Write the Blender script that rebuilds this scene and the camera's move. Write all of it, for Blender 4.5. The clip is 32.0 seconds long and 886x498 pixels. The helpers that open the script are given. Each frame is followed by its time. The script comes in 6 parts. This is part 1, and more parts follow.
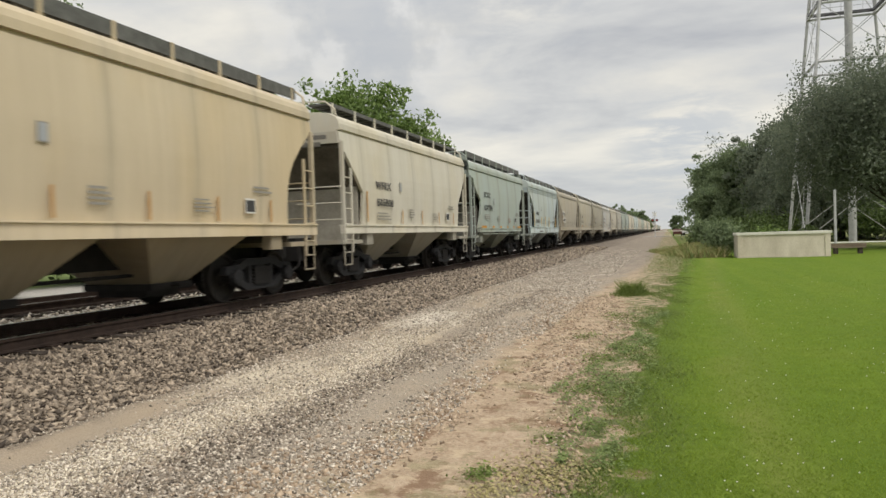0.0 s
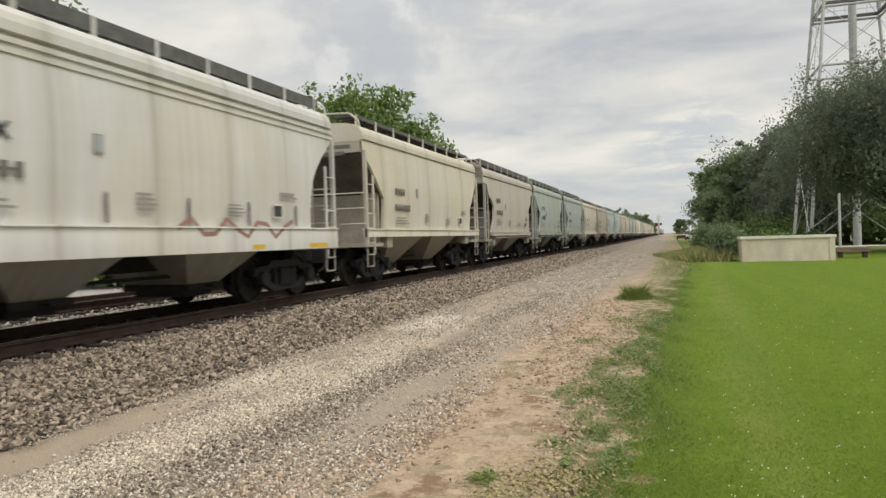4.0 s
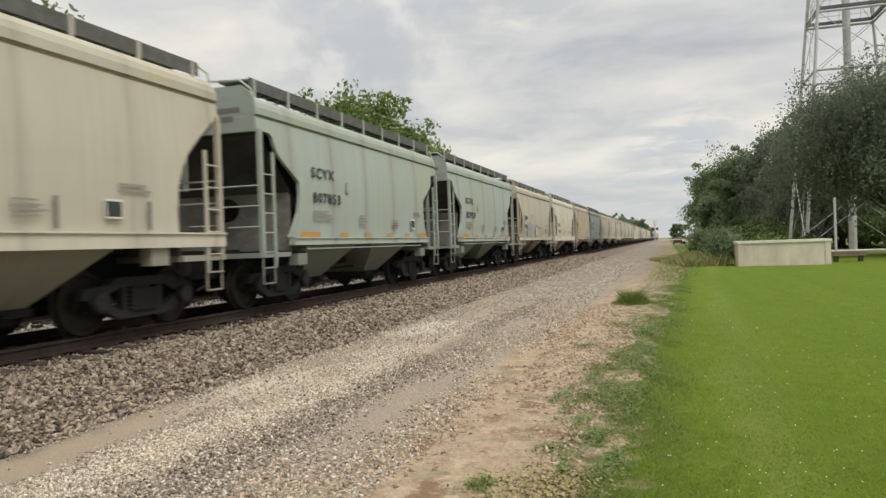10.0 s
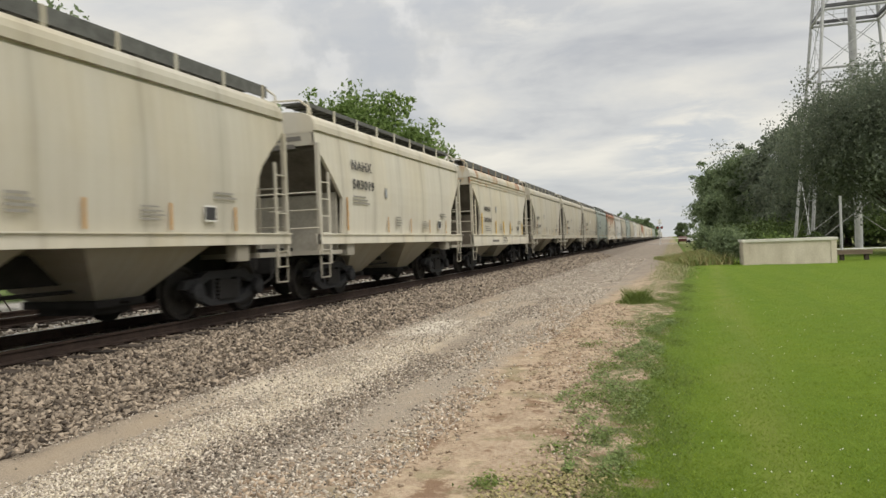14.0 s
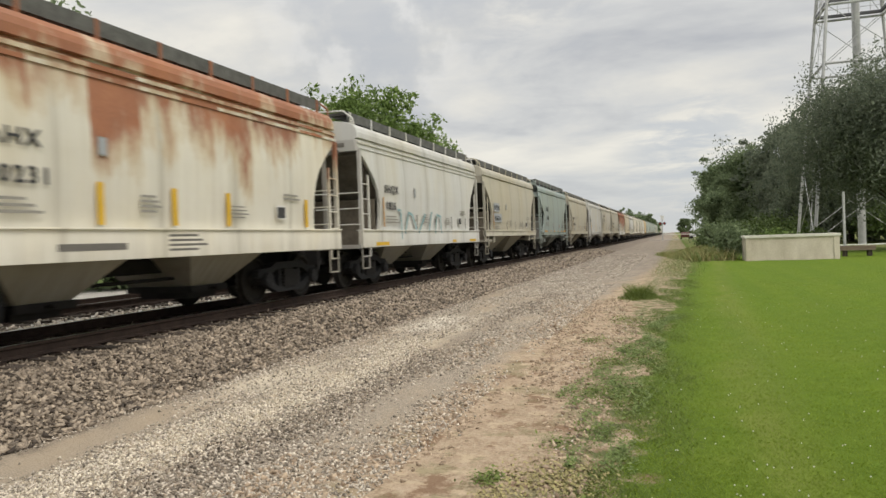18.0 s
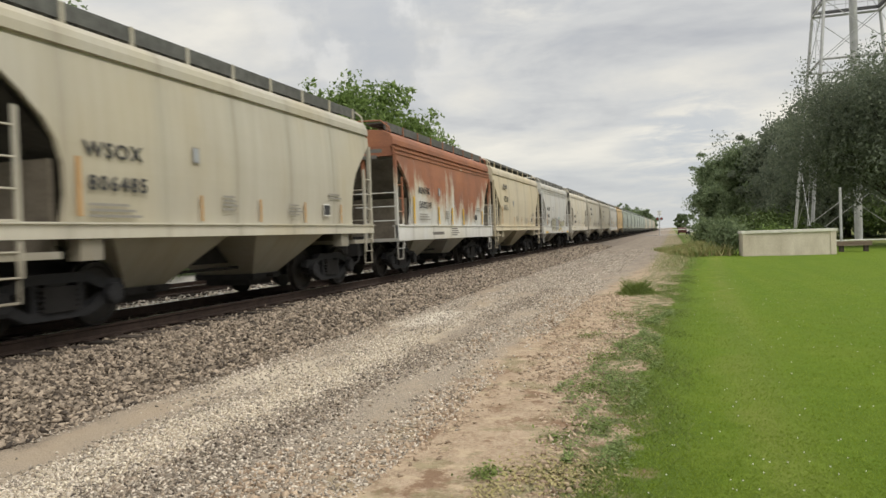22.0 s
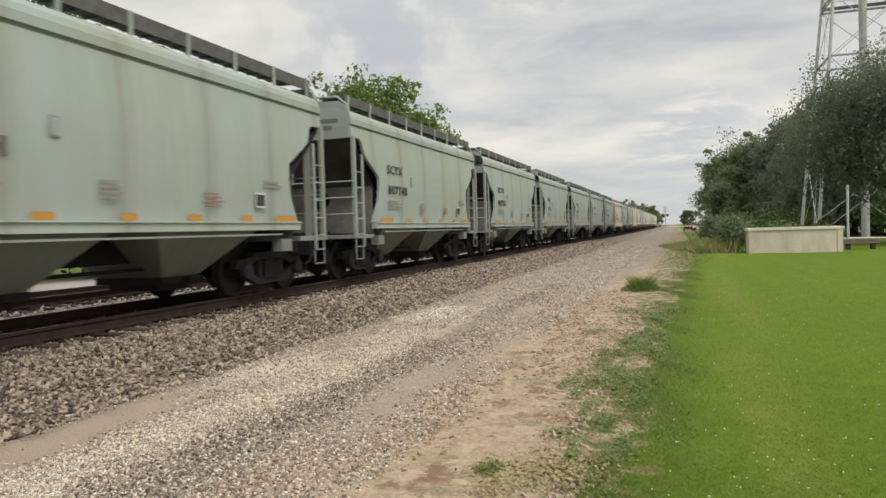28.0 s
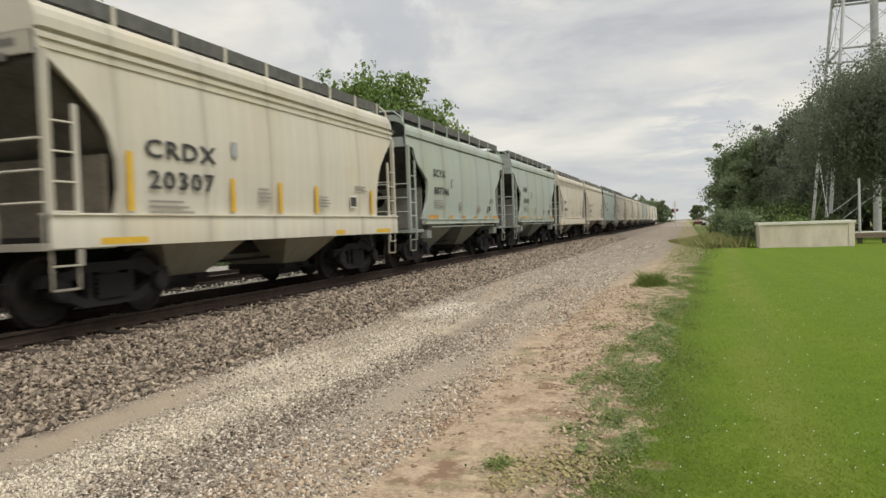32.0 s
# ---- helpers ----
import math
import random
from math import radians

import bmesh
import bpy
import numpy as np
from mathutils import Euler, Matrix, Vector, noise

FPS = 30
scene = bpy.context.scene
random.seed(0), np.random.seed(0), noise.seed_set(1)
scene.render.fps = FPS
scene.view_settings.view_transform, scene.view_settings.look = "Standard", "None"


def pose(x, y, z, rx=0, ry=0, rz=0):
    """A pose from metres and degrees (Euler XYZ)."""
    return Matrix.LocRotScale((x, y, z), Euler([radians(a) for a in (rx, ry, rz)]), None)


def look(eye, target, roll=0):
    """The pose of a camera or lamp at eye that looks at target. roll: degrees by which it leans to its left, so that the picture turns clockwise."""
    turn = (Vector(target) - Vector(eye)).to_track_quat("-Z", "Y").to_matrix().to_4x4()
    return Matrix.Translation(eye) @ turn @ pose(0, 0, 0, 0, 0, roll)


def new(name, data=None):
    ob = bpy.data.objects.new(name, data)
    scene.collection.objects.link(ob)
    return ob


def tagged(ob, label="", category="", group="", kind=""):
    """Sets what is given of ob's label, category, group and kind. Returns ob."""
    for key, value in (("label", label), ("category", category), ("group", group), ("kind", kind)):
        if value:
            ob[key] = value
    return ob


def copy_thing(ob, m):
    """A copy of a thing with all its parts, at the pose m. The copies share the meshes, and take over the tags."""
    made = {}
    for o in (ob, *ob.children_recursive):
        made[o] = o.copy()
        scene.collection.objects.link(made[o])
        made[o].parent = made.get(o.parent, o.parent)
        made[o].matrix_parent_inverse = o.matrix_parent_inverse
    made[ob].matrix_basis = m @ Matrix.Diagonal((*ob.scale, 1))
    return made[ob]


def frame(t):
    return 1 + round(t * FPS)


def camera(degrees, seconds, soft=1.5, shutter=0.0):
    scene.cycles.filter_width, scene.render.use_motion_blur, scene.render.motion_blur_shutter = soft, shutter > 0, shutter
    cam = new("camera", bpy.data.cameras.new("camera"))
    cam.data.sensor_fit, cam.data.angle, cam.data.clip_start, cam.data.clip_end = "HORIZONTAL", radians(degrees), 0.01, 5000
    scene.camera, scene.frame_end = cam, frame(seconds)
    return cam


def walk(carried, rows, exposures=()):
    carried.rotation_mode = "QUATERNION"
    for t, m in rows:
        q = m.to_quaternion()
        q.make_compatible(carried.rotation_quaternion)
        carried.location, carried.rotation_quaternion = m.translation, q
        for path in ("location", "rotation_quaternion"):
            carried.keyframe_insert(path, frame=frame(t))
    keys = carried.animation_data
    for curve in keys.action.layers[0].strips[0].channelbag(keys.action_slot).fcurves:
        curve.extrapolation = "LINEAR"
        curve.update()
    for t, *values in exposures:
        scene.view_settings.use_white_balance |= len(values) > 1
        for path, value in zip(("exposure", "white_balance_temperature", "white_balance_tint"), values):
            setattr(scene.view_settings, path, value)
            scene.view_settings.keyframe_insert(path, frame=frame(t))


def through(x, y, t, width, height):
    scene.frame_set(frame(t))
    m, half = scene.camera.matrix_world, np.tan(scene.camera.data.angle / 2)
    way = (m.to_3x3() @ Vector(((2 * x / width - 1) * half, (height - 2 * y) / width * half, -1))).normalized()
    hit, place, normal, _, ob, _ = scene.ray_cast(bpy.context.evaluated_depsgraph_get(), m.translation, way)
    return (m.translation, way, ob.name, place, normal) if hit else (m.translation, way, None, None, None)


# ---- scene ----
SPEED = 20.3          # metres a second, towards the camera's end of the line
TRACK_X = -8.57       # middle of the near track
FAR_TRACK_X = -12.95  # middle of the second track
RAIL_Z = 0.5          # top of the rails
EYE = (0.0, 0.0, 1.6)

cam = camera(63.0, 32.0, soft=1.5, shutter=0.16)
PATH = [
    (0.0, 88.947, 1.800, 17.242), (0.5, 88.892, 1.815, 17.351), (1.0, 88.836, 1.784, 17.367), (1.5, 88.827, 1.785, 17.377),
    (2.0, 88.854, 1.821, 17.407), (2.5, 88.924, 1.851, 17.467), (3.0, 89.021, 1.801, 17.499), (3.5, 89.139, 1.779, 17.522),
    (5.5, 89.480, 1.888, 17.515), (6.0, 89.474, 1.923, 17.569), (6.5, 89.417, 1.958, 17.618), (7.0, 89.407, 2.024, 17.617),
    (7.5, 89.437, 2.097, 17.591), (8.0, 89.498, 2.152, 17.577), (8.5, 89.601, 2.152, 17.520), (9.0, 89.685, 2.105, 17.411),
    (9.5, 89.706, 2.038, 17.308), (10.0, 89.682, 1.977, 17.264), (10.5, 89.614, 1.936, 17.272), (11.0, 89.505, 1.869, 17.329),
    (11.5, 89.476, 1.906, 17.436), (12.0, 89.485, 1.905, 17.550), (12.5, 89.516, 1.902, 17.618), (13.0, 89.580, 1.987, 17.635),
    (13.5, 89.630, 2.075, 17.622), (14.0, 89.641, 2.108, 17.615), (14.5, 89.654, 2.126, 17.604), (16.5, 89.639, 2.084, 17.685),
    (17.0, 89.551, 2.080, 17.775), (17.5, 89.418, 2.114, 17.823), (18.0, 89.314, 2.088, 17.797), (18.5, 89.271, 2.063, 17.714),
    (19.0, 89.282, 2.039, 17.625), (19.5, 89.286, 1.994, 17.567), (20.0, 89.283, 2.029, 17.550), (20.5, 89.178, 2.027, 17.586),
    (21.0, 89.073, 1.998, 17.641), (21.5, 88.985, 2.040, 17.642), (22.0, 88.923, 2.046, 17.584), (22.5, 88.921, 2.078, 17.506),
    (23.0, 88.919, 2.076, 17.440), (23.5, 88.912, 2.053, 17.389), (24.0, 88.872, 2.101, 17.402), (24.5, 88.858, 2.070, 17.473),
    (25.0, 88.859, 2.049, 17.503), (25.5, 88.862, 2.008, 17.535), (27.5, 88.598, 1.703, 17.841), (28.0, 88.541, 1.673, 18.000),
    (28.5, 88.422, 1.649, 18.145), (29.0, 88.335, 1.718, 18.262), (29.5, 88.209, 1.829, 18.338), (30.0, 88.132, 1.887, 18.351),
    (30.5, 88.119, 1.898, 18.350), (31.0, 88.156, 1.996, 18.399), (31.5, 88.211, 2.018, 18.483), (32.0, 88.266, 1.982, 18.693),
]

walk(cam, [(t, pose(*EYE, rx, ry, rz)) for t, rx, ry, rz in PATH], exposures=[(0.0, 0.0), (32.0, 0.0)])


# ---- world and light ----
def node(nt, kind, **values):
    n = nt.nodes.new(kind)
    for key, value in values.items():
        n.inputs[key].default_value = value
    return n


def ramp(nt, stops, mode="LINEAR"):
    n = nt.nodes.new("ShaderNodeValToRGB")
    n.color_ramp.interpolation = mode
    while len(n.color_ramp.elements) < len(stops):
        n.color_ramp.elements.new(0.5)
    for e, (at, c) in zip(n.color_ramp.elements, stops):
        e.position = at
        e.color = (c, c, c, 1) if isinstance(c, (int, float)) else (*c, 1)
    return n


def maths(nt, op, a, b=None, c=None, clamp=False):
    n = nt.nodes.new("ShaderNodeMath")
    n.operation, n.use_clamp = op, clamp
    for i, v in enumerate((a, b, c)):
        if v is None:
            continue
        if isinstance(v, (int, float)):
            n.inputs[i].default_value = v
        else:
            nt.links.new(v, n.inputs[i])
    return n.outputs[0]


def mixed(nt, fac, a, b, blend="MIX"):
    n = nt.nodes.new("ShaderNodeMix")
    n.data_type, n.blend_type = "RGBA", blend
    for sock, v in ((n.inputs[0], fac), (n.inputs[6], a), (n.inputs[7], b)):
        if isinstance(v, (int, float)):
            sock.default_value = v
        elif isinstance(v, tuple):
            sock.default_value = (*v, 1) if len(v) == 3 else v
        else:
            nt.links.new(v, sock)
    return n.outputs[2]


SUN_ELEVATION, SUN_AZIMUTH = 52.0, 125.0   # azimuth clockwise from +y


def build_world():
    world = bpy.data.worlds.new("overcast_sky")
    scene.world = world
    world.use_nodes = True
    nt = world.node_tree
    nt.nodes.clear()
    out = nt.nodes.new("ShaderNodeOutputWorld")
    sky = nt.nodes.new("ShaderNodeTexSky")
    sky.sky_type, sky.sun_disc = "NISHITA", False
    sky.sun_elevation, sky.sun_rotation = radians(SUN_ELEVATION), radians(SUN_AZIMUTH)
    coord = nt.nodes.new("ShaderNodeTexCoord")
    sep = nt.nodes.new("ShaderNodeSeparateXYZ")
    nt.links.new(coord.outputs["Generated"], sep.inputs[0])
    up = maths(nt, "ADD", maths(nt, "MAXIMUM", sep.outputs[2], 0.0), 0.16)
    comb = nt.nodes.new("ShaderNodeCombineXYZ")
    nt.links.new(maths(nt, "DIVIDE", sep.outputs[0], up), comb.inputs[0])
    nt.links.new(maths(nt, "DIVIDE", sep.outputs[1], up), comb.inputs[1])
    big = node(nt, "ShaderNodeTexNoise", Scale=0.62, Detail=6.0, Roughness=0.55, Distortion=0.35)
    small = node(nt, "ShaderNodeTexNoise", Scale=2.1, Detail=7.0, Roughness=0.6, Distortion=0.5)
    shift = node(nt, "ShaderNodeMapping", Location=(7.7, 4.2, 0.0), Scale=(1.0, 1.35, 1.0))
    nt.links.new(comb.outputs[0], shift.inputs[0])
    nt.links.new(shift.outputs[0], big.inputs["Vector"])
    nt.links.new(shift.outputs[0], small.inputs["Vector"])
    cloud = maths(nt, "ADD", maths(nt, "MULTIPLY", big.outputs[0], 0.8), maths(nt, "MULTIPLY", small.outputs[0], 0.2))
    tone = ramp(nt, [(0.36, (0.50, 0.51, 0.53)), (0.45, (0.67, 0.67, 0.655)), (0.53, (0.805, 0.78, 0.715)), (0.62, (0.94, 0.895, 0.79))])
    nt.links.new(cloud, tone.inputs[0])
    # heavier bluish cloud banks among the pale sheet
    banks = tone.outputs[0]
    for way, near_dot, share, colour in (((-0.36, 0.87, 0.28), 0.982, 0.45, (0.48, 0.505, 0.545)), ((0.03, 0.99, 0.085), 0.993, 0.6, (0.52, 0.56, 0.61)), ((-0.17, 0.93, 0.325), 0.990, 0.5, (0.50, 0.52, 0.55))):
        d = nt.nodes.new("ShaderNodeVectorMath")
        d.operation = "DOT_PRODUCT"
        d.inputs[1].default_value = Vector(way).normalized()
        nt.links.new(coord.outputs["Generated"], d.inputs[0])
        r = nt.nodes.new("ShaderNodeMapRange")
        r.interpolation_type = "SMOOTHSTEP"
        r.inputs[1].default_value, r.inputs[2].default_value, r.inputs[4].default_value = near_dot, 1.0, 1.25
        nt.links.new(d.outputs["Value"], r.inputs[0])
        ragged = ramp(nt, [(0.42, 1.0), (0.58, 0.0)])
        if colour[2] == 0.545:
            # puffy heaps with bright rims
            puff = node(nt, "ShaderNodeTexNoise", Scale=13.0, Detail=5.0, Roughness=0.5, Distortion=0.0)
            nt.links.new(coord.outputs["Generated"], puff.inputs["Vector"])
            nt.links.new(puff.outputs[0], ragged.inputs[0])
            rim = ramp(nt, [(0.50, 0.0), (0.55, 0.5), (0.66, 0.2)])
            nt.links.new(puff.outputs[0], rim.inputs[0])
            banks = mixed(nt, maths(nt, "MULTIPLY", r.outputs[0], rim.outputs[0], clamp=True), banks, (0.80, 0.79, 0.765))
        else:
            nt.links.new(small.outputs[0], ragged.inputs[0])
        f = maths(nt, "MULTIPLY", maths(nt, "MULTIPLY", r.outputs[0], share), ragged.outputs[0], clamp=True)
        banks = mixed(nt, f, banks, colour)
    low = maths(nt, "SUBTRACT", 1.0, maths(nt, "MULTIPLY", sep.outputs[2], 7.0), clamp=True)
    hazy = mixed(nt, maths(nt, "MULTIPLY", low, 0.78), banks, (0.595, 0.615, 0.625))
    clear = mixed(nt, 1.0, sky.outputs[0], (0.1, 0.1, 0.1), "MULTIPLY")
    veil = mixed(nt, 0.93, clear, hazy)
    # an overcast sky is brightest overhead
    zen = nt.nodes.new("ShaderNodeMapRange")
    zen.interpolation_type = "SMOOTHSTEP"
    for i, val in ((1, 0.22), (2, 0.95), (3, 1.0), (4, 2.12)):
        zen.inputs[i].default_value = val
    nt.links.new(sep.outputs[2], zen.inputs[0])
    bg = nt.nodes.new("ShaderNodeBackground")
    bg.inputs[1].default_value = 1.0
    nt.links.new(veil, bg.inputs[0])
    nt.links.new(zen.outputs[0], bg.inputs[1])
    nt.links.new(bg.outputs[0], out.inputs[0])


build_world()
sun = new("sun", bpy.data.lights.new("sun", "SUN"))
sun.data.energy, sun.data.angle, sun.data.color = 1.9, radians(25), (1.0, 0.95, 0.87)
_e, _a = radians(SUN_ELEVATION), radians(SUN_AZIMUTH)
sun.matrix_world = look((0, 0, 60), (-math.sin(_a) * math.cos(_e), -math.cos(_a) * math.cos(_e), 60 - math.sin(_e)))


# ---- materials ----
def material(name, rough=0.8, metal=0.0):
    m = bpy.data.materials.new(name)
    m.use_nodes = True
    nt = m.node_tree
    b = nt.nodes["Principled BSDF"]
    b.inputs["Roughness"].default_value, b.inputs["Metallic"].default_value = rough, metal
    b.inputs["Specular IOR Level"].default_value = 0.3
    return m, nt, b


def bump(nt, b, height, strength=0.4, distance=0.02):
    n = node(nt, "ShaderNodeBump", Strength=strength, Distance=distance)
    nt.links.new(height, n.inputs["Height"])
    nt.links.new(n.outputs[0], b.inputs["Normal"])


def grained(name, dark, light, scale=6.0, fine=60.0, rough=0.8, metal=0.0, relief=0.3, stretch=(1, 1, 1), per_object=0.0):
    """Two scales of variation between two colours."""
    m, nt, b = material(name, rough, metal)
    coord = nt.nodes.new("ShaderNodeTexCoord")
    mp = node(nt, "ShaderNodeMapping", Scale=stretch)
    nt.links.new(coord.outputs["Object"], mp.inputs[0])
    n1 = node(nt, "ShaderNodeTexNoise", Scale=scale, Detail=5.0, Roughness=0.6)
    n2 = node(nt, "ShaderNodeTexNoise", Scale=fine, Detail=3.0, Roughness=0.6)
    nt.links.new(mp.outputs[0], n1.inputs["Vector"])
    nt.links.new(mp.outputs[0], n2.inputs["Vector"])
    v = maths(nt, "ADD", maths(nt, "MULTIPLY", n1.outputs[0], 0.6), maths(nt, "MULTIPLY", n2.outputs[0], 0.4))
    if per_object:
        info = nt.nodes.new("ShaderNodeObjectInfo")
        v = maths(nt, "ADD", v, maths(nt, "MULTIPLY", maths(nt, "SUBTRACT", info.outputs["Random"], 0.5), per_object))
    r = ramp(nt, [(0.32, dark), (0.68, light)])
    nt.links.new(v, r.inputs[0])
    nt.links.new(r.outputs[0], b.inputs["Base Color"])
    if relief:
        bump(nt, b, n2.outputs[0], relief, 0.01)
    return m


def paint_material():
    """Weathered car paint: the colour is the object's own; its alpha tells how rusty the upper sheets are."""
    m, nt, b = material("weathered_car_paint", 0.62)
    b.inputs["Specular IOR Level"].default_value = 0.25
    info = nt.nodes.new("ShaderNodeObjectInfo")
    coord = nt.nodes.new("ShaderNodeTexCoord")
    off = nt.nodes.new("ShaderNodeVectorMath")
    off.operation = "MULTIPLY_ADD"
    cmb = nt.nodes.new("ShaderNodeCombineXYZ")
    nt.links.new(maths(nt, "MULTIPLY", info.outputs["Random"], 40.0), cmb.inputs[1])
    off.inputs[1].default_value = (1, 1, 1)
    nt.links.new(coord.outputs["Object"], off.inputs[0])
    nt.links.new(cmb.outputs[0], off.inputs[2])
    sep = nt.nodes.new("ShaderNodeSeparateXYZ")
    nt.links.new(coord.outputs["Object"], sep.inputs[0])
    streak_map = node(nt, "ShaderNodeMapping", Scale=(1.0, 3.2, 0.16))
    nt.links.new(off.outputs[0], streak_map.inputs[0])
    streak = node(nt, "ShaderNodeTexNoise", Scale=2.2, Detail=6.0, Roughness=0.65)
    nt.links.new(streak_map.outputs[0], streak.inputs["Vector"])
    cloudy = node(nt, "ShaderNodeTexNoise", Scale=0.75, Detail=5.0, Roughness=0.6)
    nt.links.new(off.outputs[0], cloudy.inputs["Vector"])
    fine = node(nt, "ShaderNodeTexNoise", Scale=38.0, Detail=4.0, Roughness=0.7)
    nt.links.new(off.outputs[0], fine.inputs["Vector"])
    dusty = ramp(nt, [(0.35, 0.0), (0.75, 1.0)])
    nt.links.new(maths(nt, "ADD", maths(nt, "MULTIPLY", streak.outputs[0], 0.6), maths(nt, "MULTIPLY", cloudy.outputs[0], 0.4)), dusty.inputs[0])
    c = mixed(nt, maths(nt, "MULTIPLY", dusty.outputs[0], 0.34), info.outputs["Color"], (0.25, 0.19, 0.12))
    # grime thrown up from the wheels: strongest low down, ragged upwards
    lowness = maths(nt, "SUBTRACT", 1.0, maths(nt, "DIVIDE", sep.outputs[2], 1.32), clamp=True)
    grime = maths(nt, "MULTIPLY", lowness, maths(nt, "ADD", streak.outputs[0], 0.35), clamp=True)
    c = mixed(nt, maths(nt, "MULTIPLY", grime, 1.1, clamp=True), c, (0.10, 0.085, 0.065))
    # vertical weld seams, with the panels' soft shading beside them put into the colour
    seam = maths(nt, "PINGPONG", maths(nt, "ADD", sep.outputs[1], 0.7), 0.92)
    band = nt.nodes.new("ShaderNodeMapRange")
    band.interpolation_type = "SMOOTHSTEP"
    for i, val in ((1, 0.0), (2, 0.34), (3, 0.22), (4, 0.0)):
        band.inputs[i].default_value = val
    nt.links.new(seam, band.inputs[0])
    hue = nt.nodes.new("ShaderNodeSeparateColor")
    nt.links.new(info.outputs["Color"], hue.inputs[0])
    # the green and blue cars show their panel joints most
    joints = maths(nt, "ADD", maths(nt, "MULTIPLY", maths(nt, "SUBTRACT", hue.outputs[1], hue.outputs[0], clamp=True), 14.0), 1.0)
    c = mixed(nt, maths(nt, "MULTIPLY", maths(nt, "MULTIPLY", band.outputs[0], joints), maths(nt, "ADD", streak.outputs[0], 0.1), clamp=True), c, (0.20, 0.20, 0.17))
    aged_map = node(nt, "ShaderNodeMapping", Scale=(1.0, 0.55, 0.30))
    nt.links.new(off.outputs[0], aged_map.inputs[0])
    aged = node(nt, "ShaderNodeTexNoise", Scale=0.9, Detail=4.0, Roughness=0.55)
    nt.links.new(aged_map.outputs[0], aged.inputs["Vector"])
    yellowed = ramp(nt, [(0.46, 0.0), (0.64, 0.6)])
    nt.links.new(aged.outputs[0], yellowed.inputs[0])
    c = mixed(nt, yellowed.outputs[0], c, mixed(nt, 1.0, c, (1.0, 0.94, 0.80), "MULTIPLY"))
    # a thin line of dirt on the seam itself
    line = maths(nt, "MULTIPLY", maths(nt, "LESS_THAN", seam, 0.05), maths(nt, "MULTIPLY", streak.outputs[0], 0.4))
    c = mixed(nt, line, c, (0.22, 0.18, 0.13))
    # rust that starts under the roof edge and runs down
    height = maths(nt, "DIVIDE", maths(nt, "SUBTRACT", sep.outputs[2], 1.35), 2.5)
    run = node(nt, "ShaderNodeTexNoise", Scale=1.5, Detail=7.0, Roughness=0.68)
    run_map = node(nt, "ShaderNodeMapping", Scale=(1.0, 0.9, 0.34))
    nt.links.new(off.outputs[0], run_map.inputs[0])
    nt.links.new(run_map.outputs[0], run.inputs["Vector"])
    amount = maths(nt, "SUBTRACT", 1.0, info.outputs["Alpha"])
    panel = nt.nodes.new("ShaderNodeTexWhiteNoise")
    panel.noise_dimensions = "2D"
    which = nt.nodes.new("ShaderNodeCombineXYZ")
    nt.links.new(maths(nt, "FLOOR", maths(nt, "DIVIDE", maths(nt, "ADD", sep.outputs[1], maths(nt, "MULTIPLY", streak.outputs[0], 0.3)), 0.92)), which.inputs[0])
    nt.links.new(info.outputs["Random"], which.inputs[1])
    nt.links.new(which.outputs[0], panel.inputs["Vector"])
    wander = maths(nt, "ADD", maths(nt, "MULTIPLY", maths(nt, "SUBTRACT", run.outputs[0], 0.5), 1.5), maths(nt, "MULTIPLY", maths(nt, "SUBTRACT", panel.outputs["Value"], 0.5), 0.42))
    level = maths(nt, "ADD", maths(nt, "ADD", height, wander), maths(nt, "SUBTRACT", maths(nt, "MULTIPLY", amount, 1.35), 1.5))
    rust = ramp(nt, [(0.0, 0.0), (0.12, 0.45), (0.34, 0.92)])
    nt.links.new(maths(nt, "MULTIPLY", level, 1.0), rust.inputs[0])
    rusty = ramp(nt, [(0.35, (0.16, 0.045, 0.016)), (0.55, (0.30, 0.09, 0.03)), (0.7, (0.42, 0.17, 0.06))])
    nt.links.new(maths(nt, "ADD", maths(nt, "MULTIPLY", cloudy.outputs[0], 0.6), maths(nt, "MULTIPLY", fine.outputs[0], 0.4)), rusty.inputs[0])
    fringe = ramp(nt, [(0.06, 1.0), (0.30, 0.0)])
    nt.links.new(level, fringe.inputs[0])
    stained = mixed(nt, fringe.outputs[0], rusty.outputs[0], (0.47, 0.33, 0.15))
    c = mixed(nt, maths(nt, "MULTIPLY", rust.outputs[0], maths(nt, "GREATER_THAN", amount, 0.02)), c, stained)
    c = mixed(nt, maths(nt, "MULTIPLY", fine.outputs[0], 0.14), c, (0.3, 0.26, 0.2))
    nt.links.new(c, b.inputs["Base Color"])
    bump(nt, b, cloudy.outputs[0], 0.25, 0.05)
    return m


def plain(name, colour, rough=0.6, metal=0.0):
    d = tuple(v * 0.78 for v in colour)
    return grained(name, d, colour, 5.0, 50.0, rough, metal, 0.1)


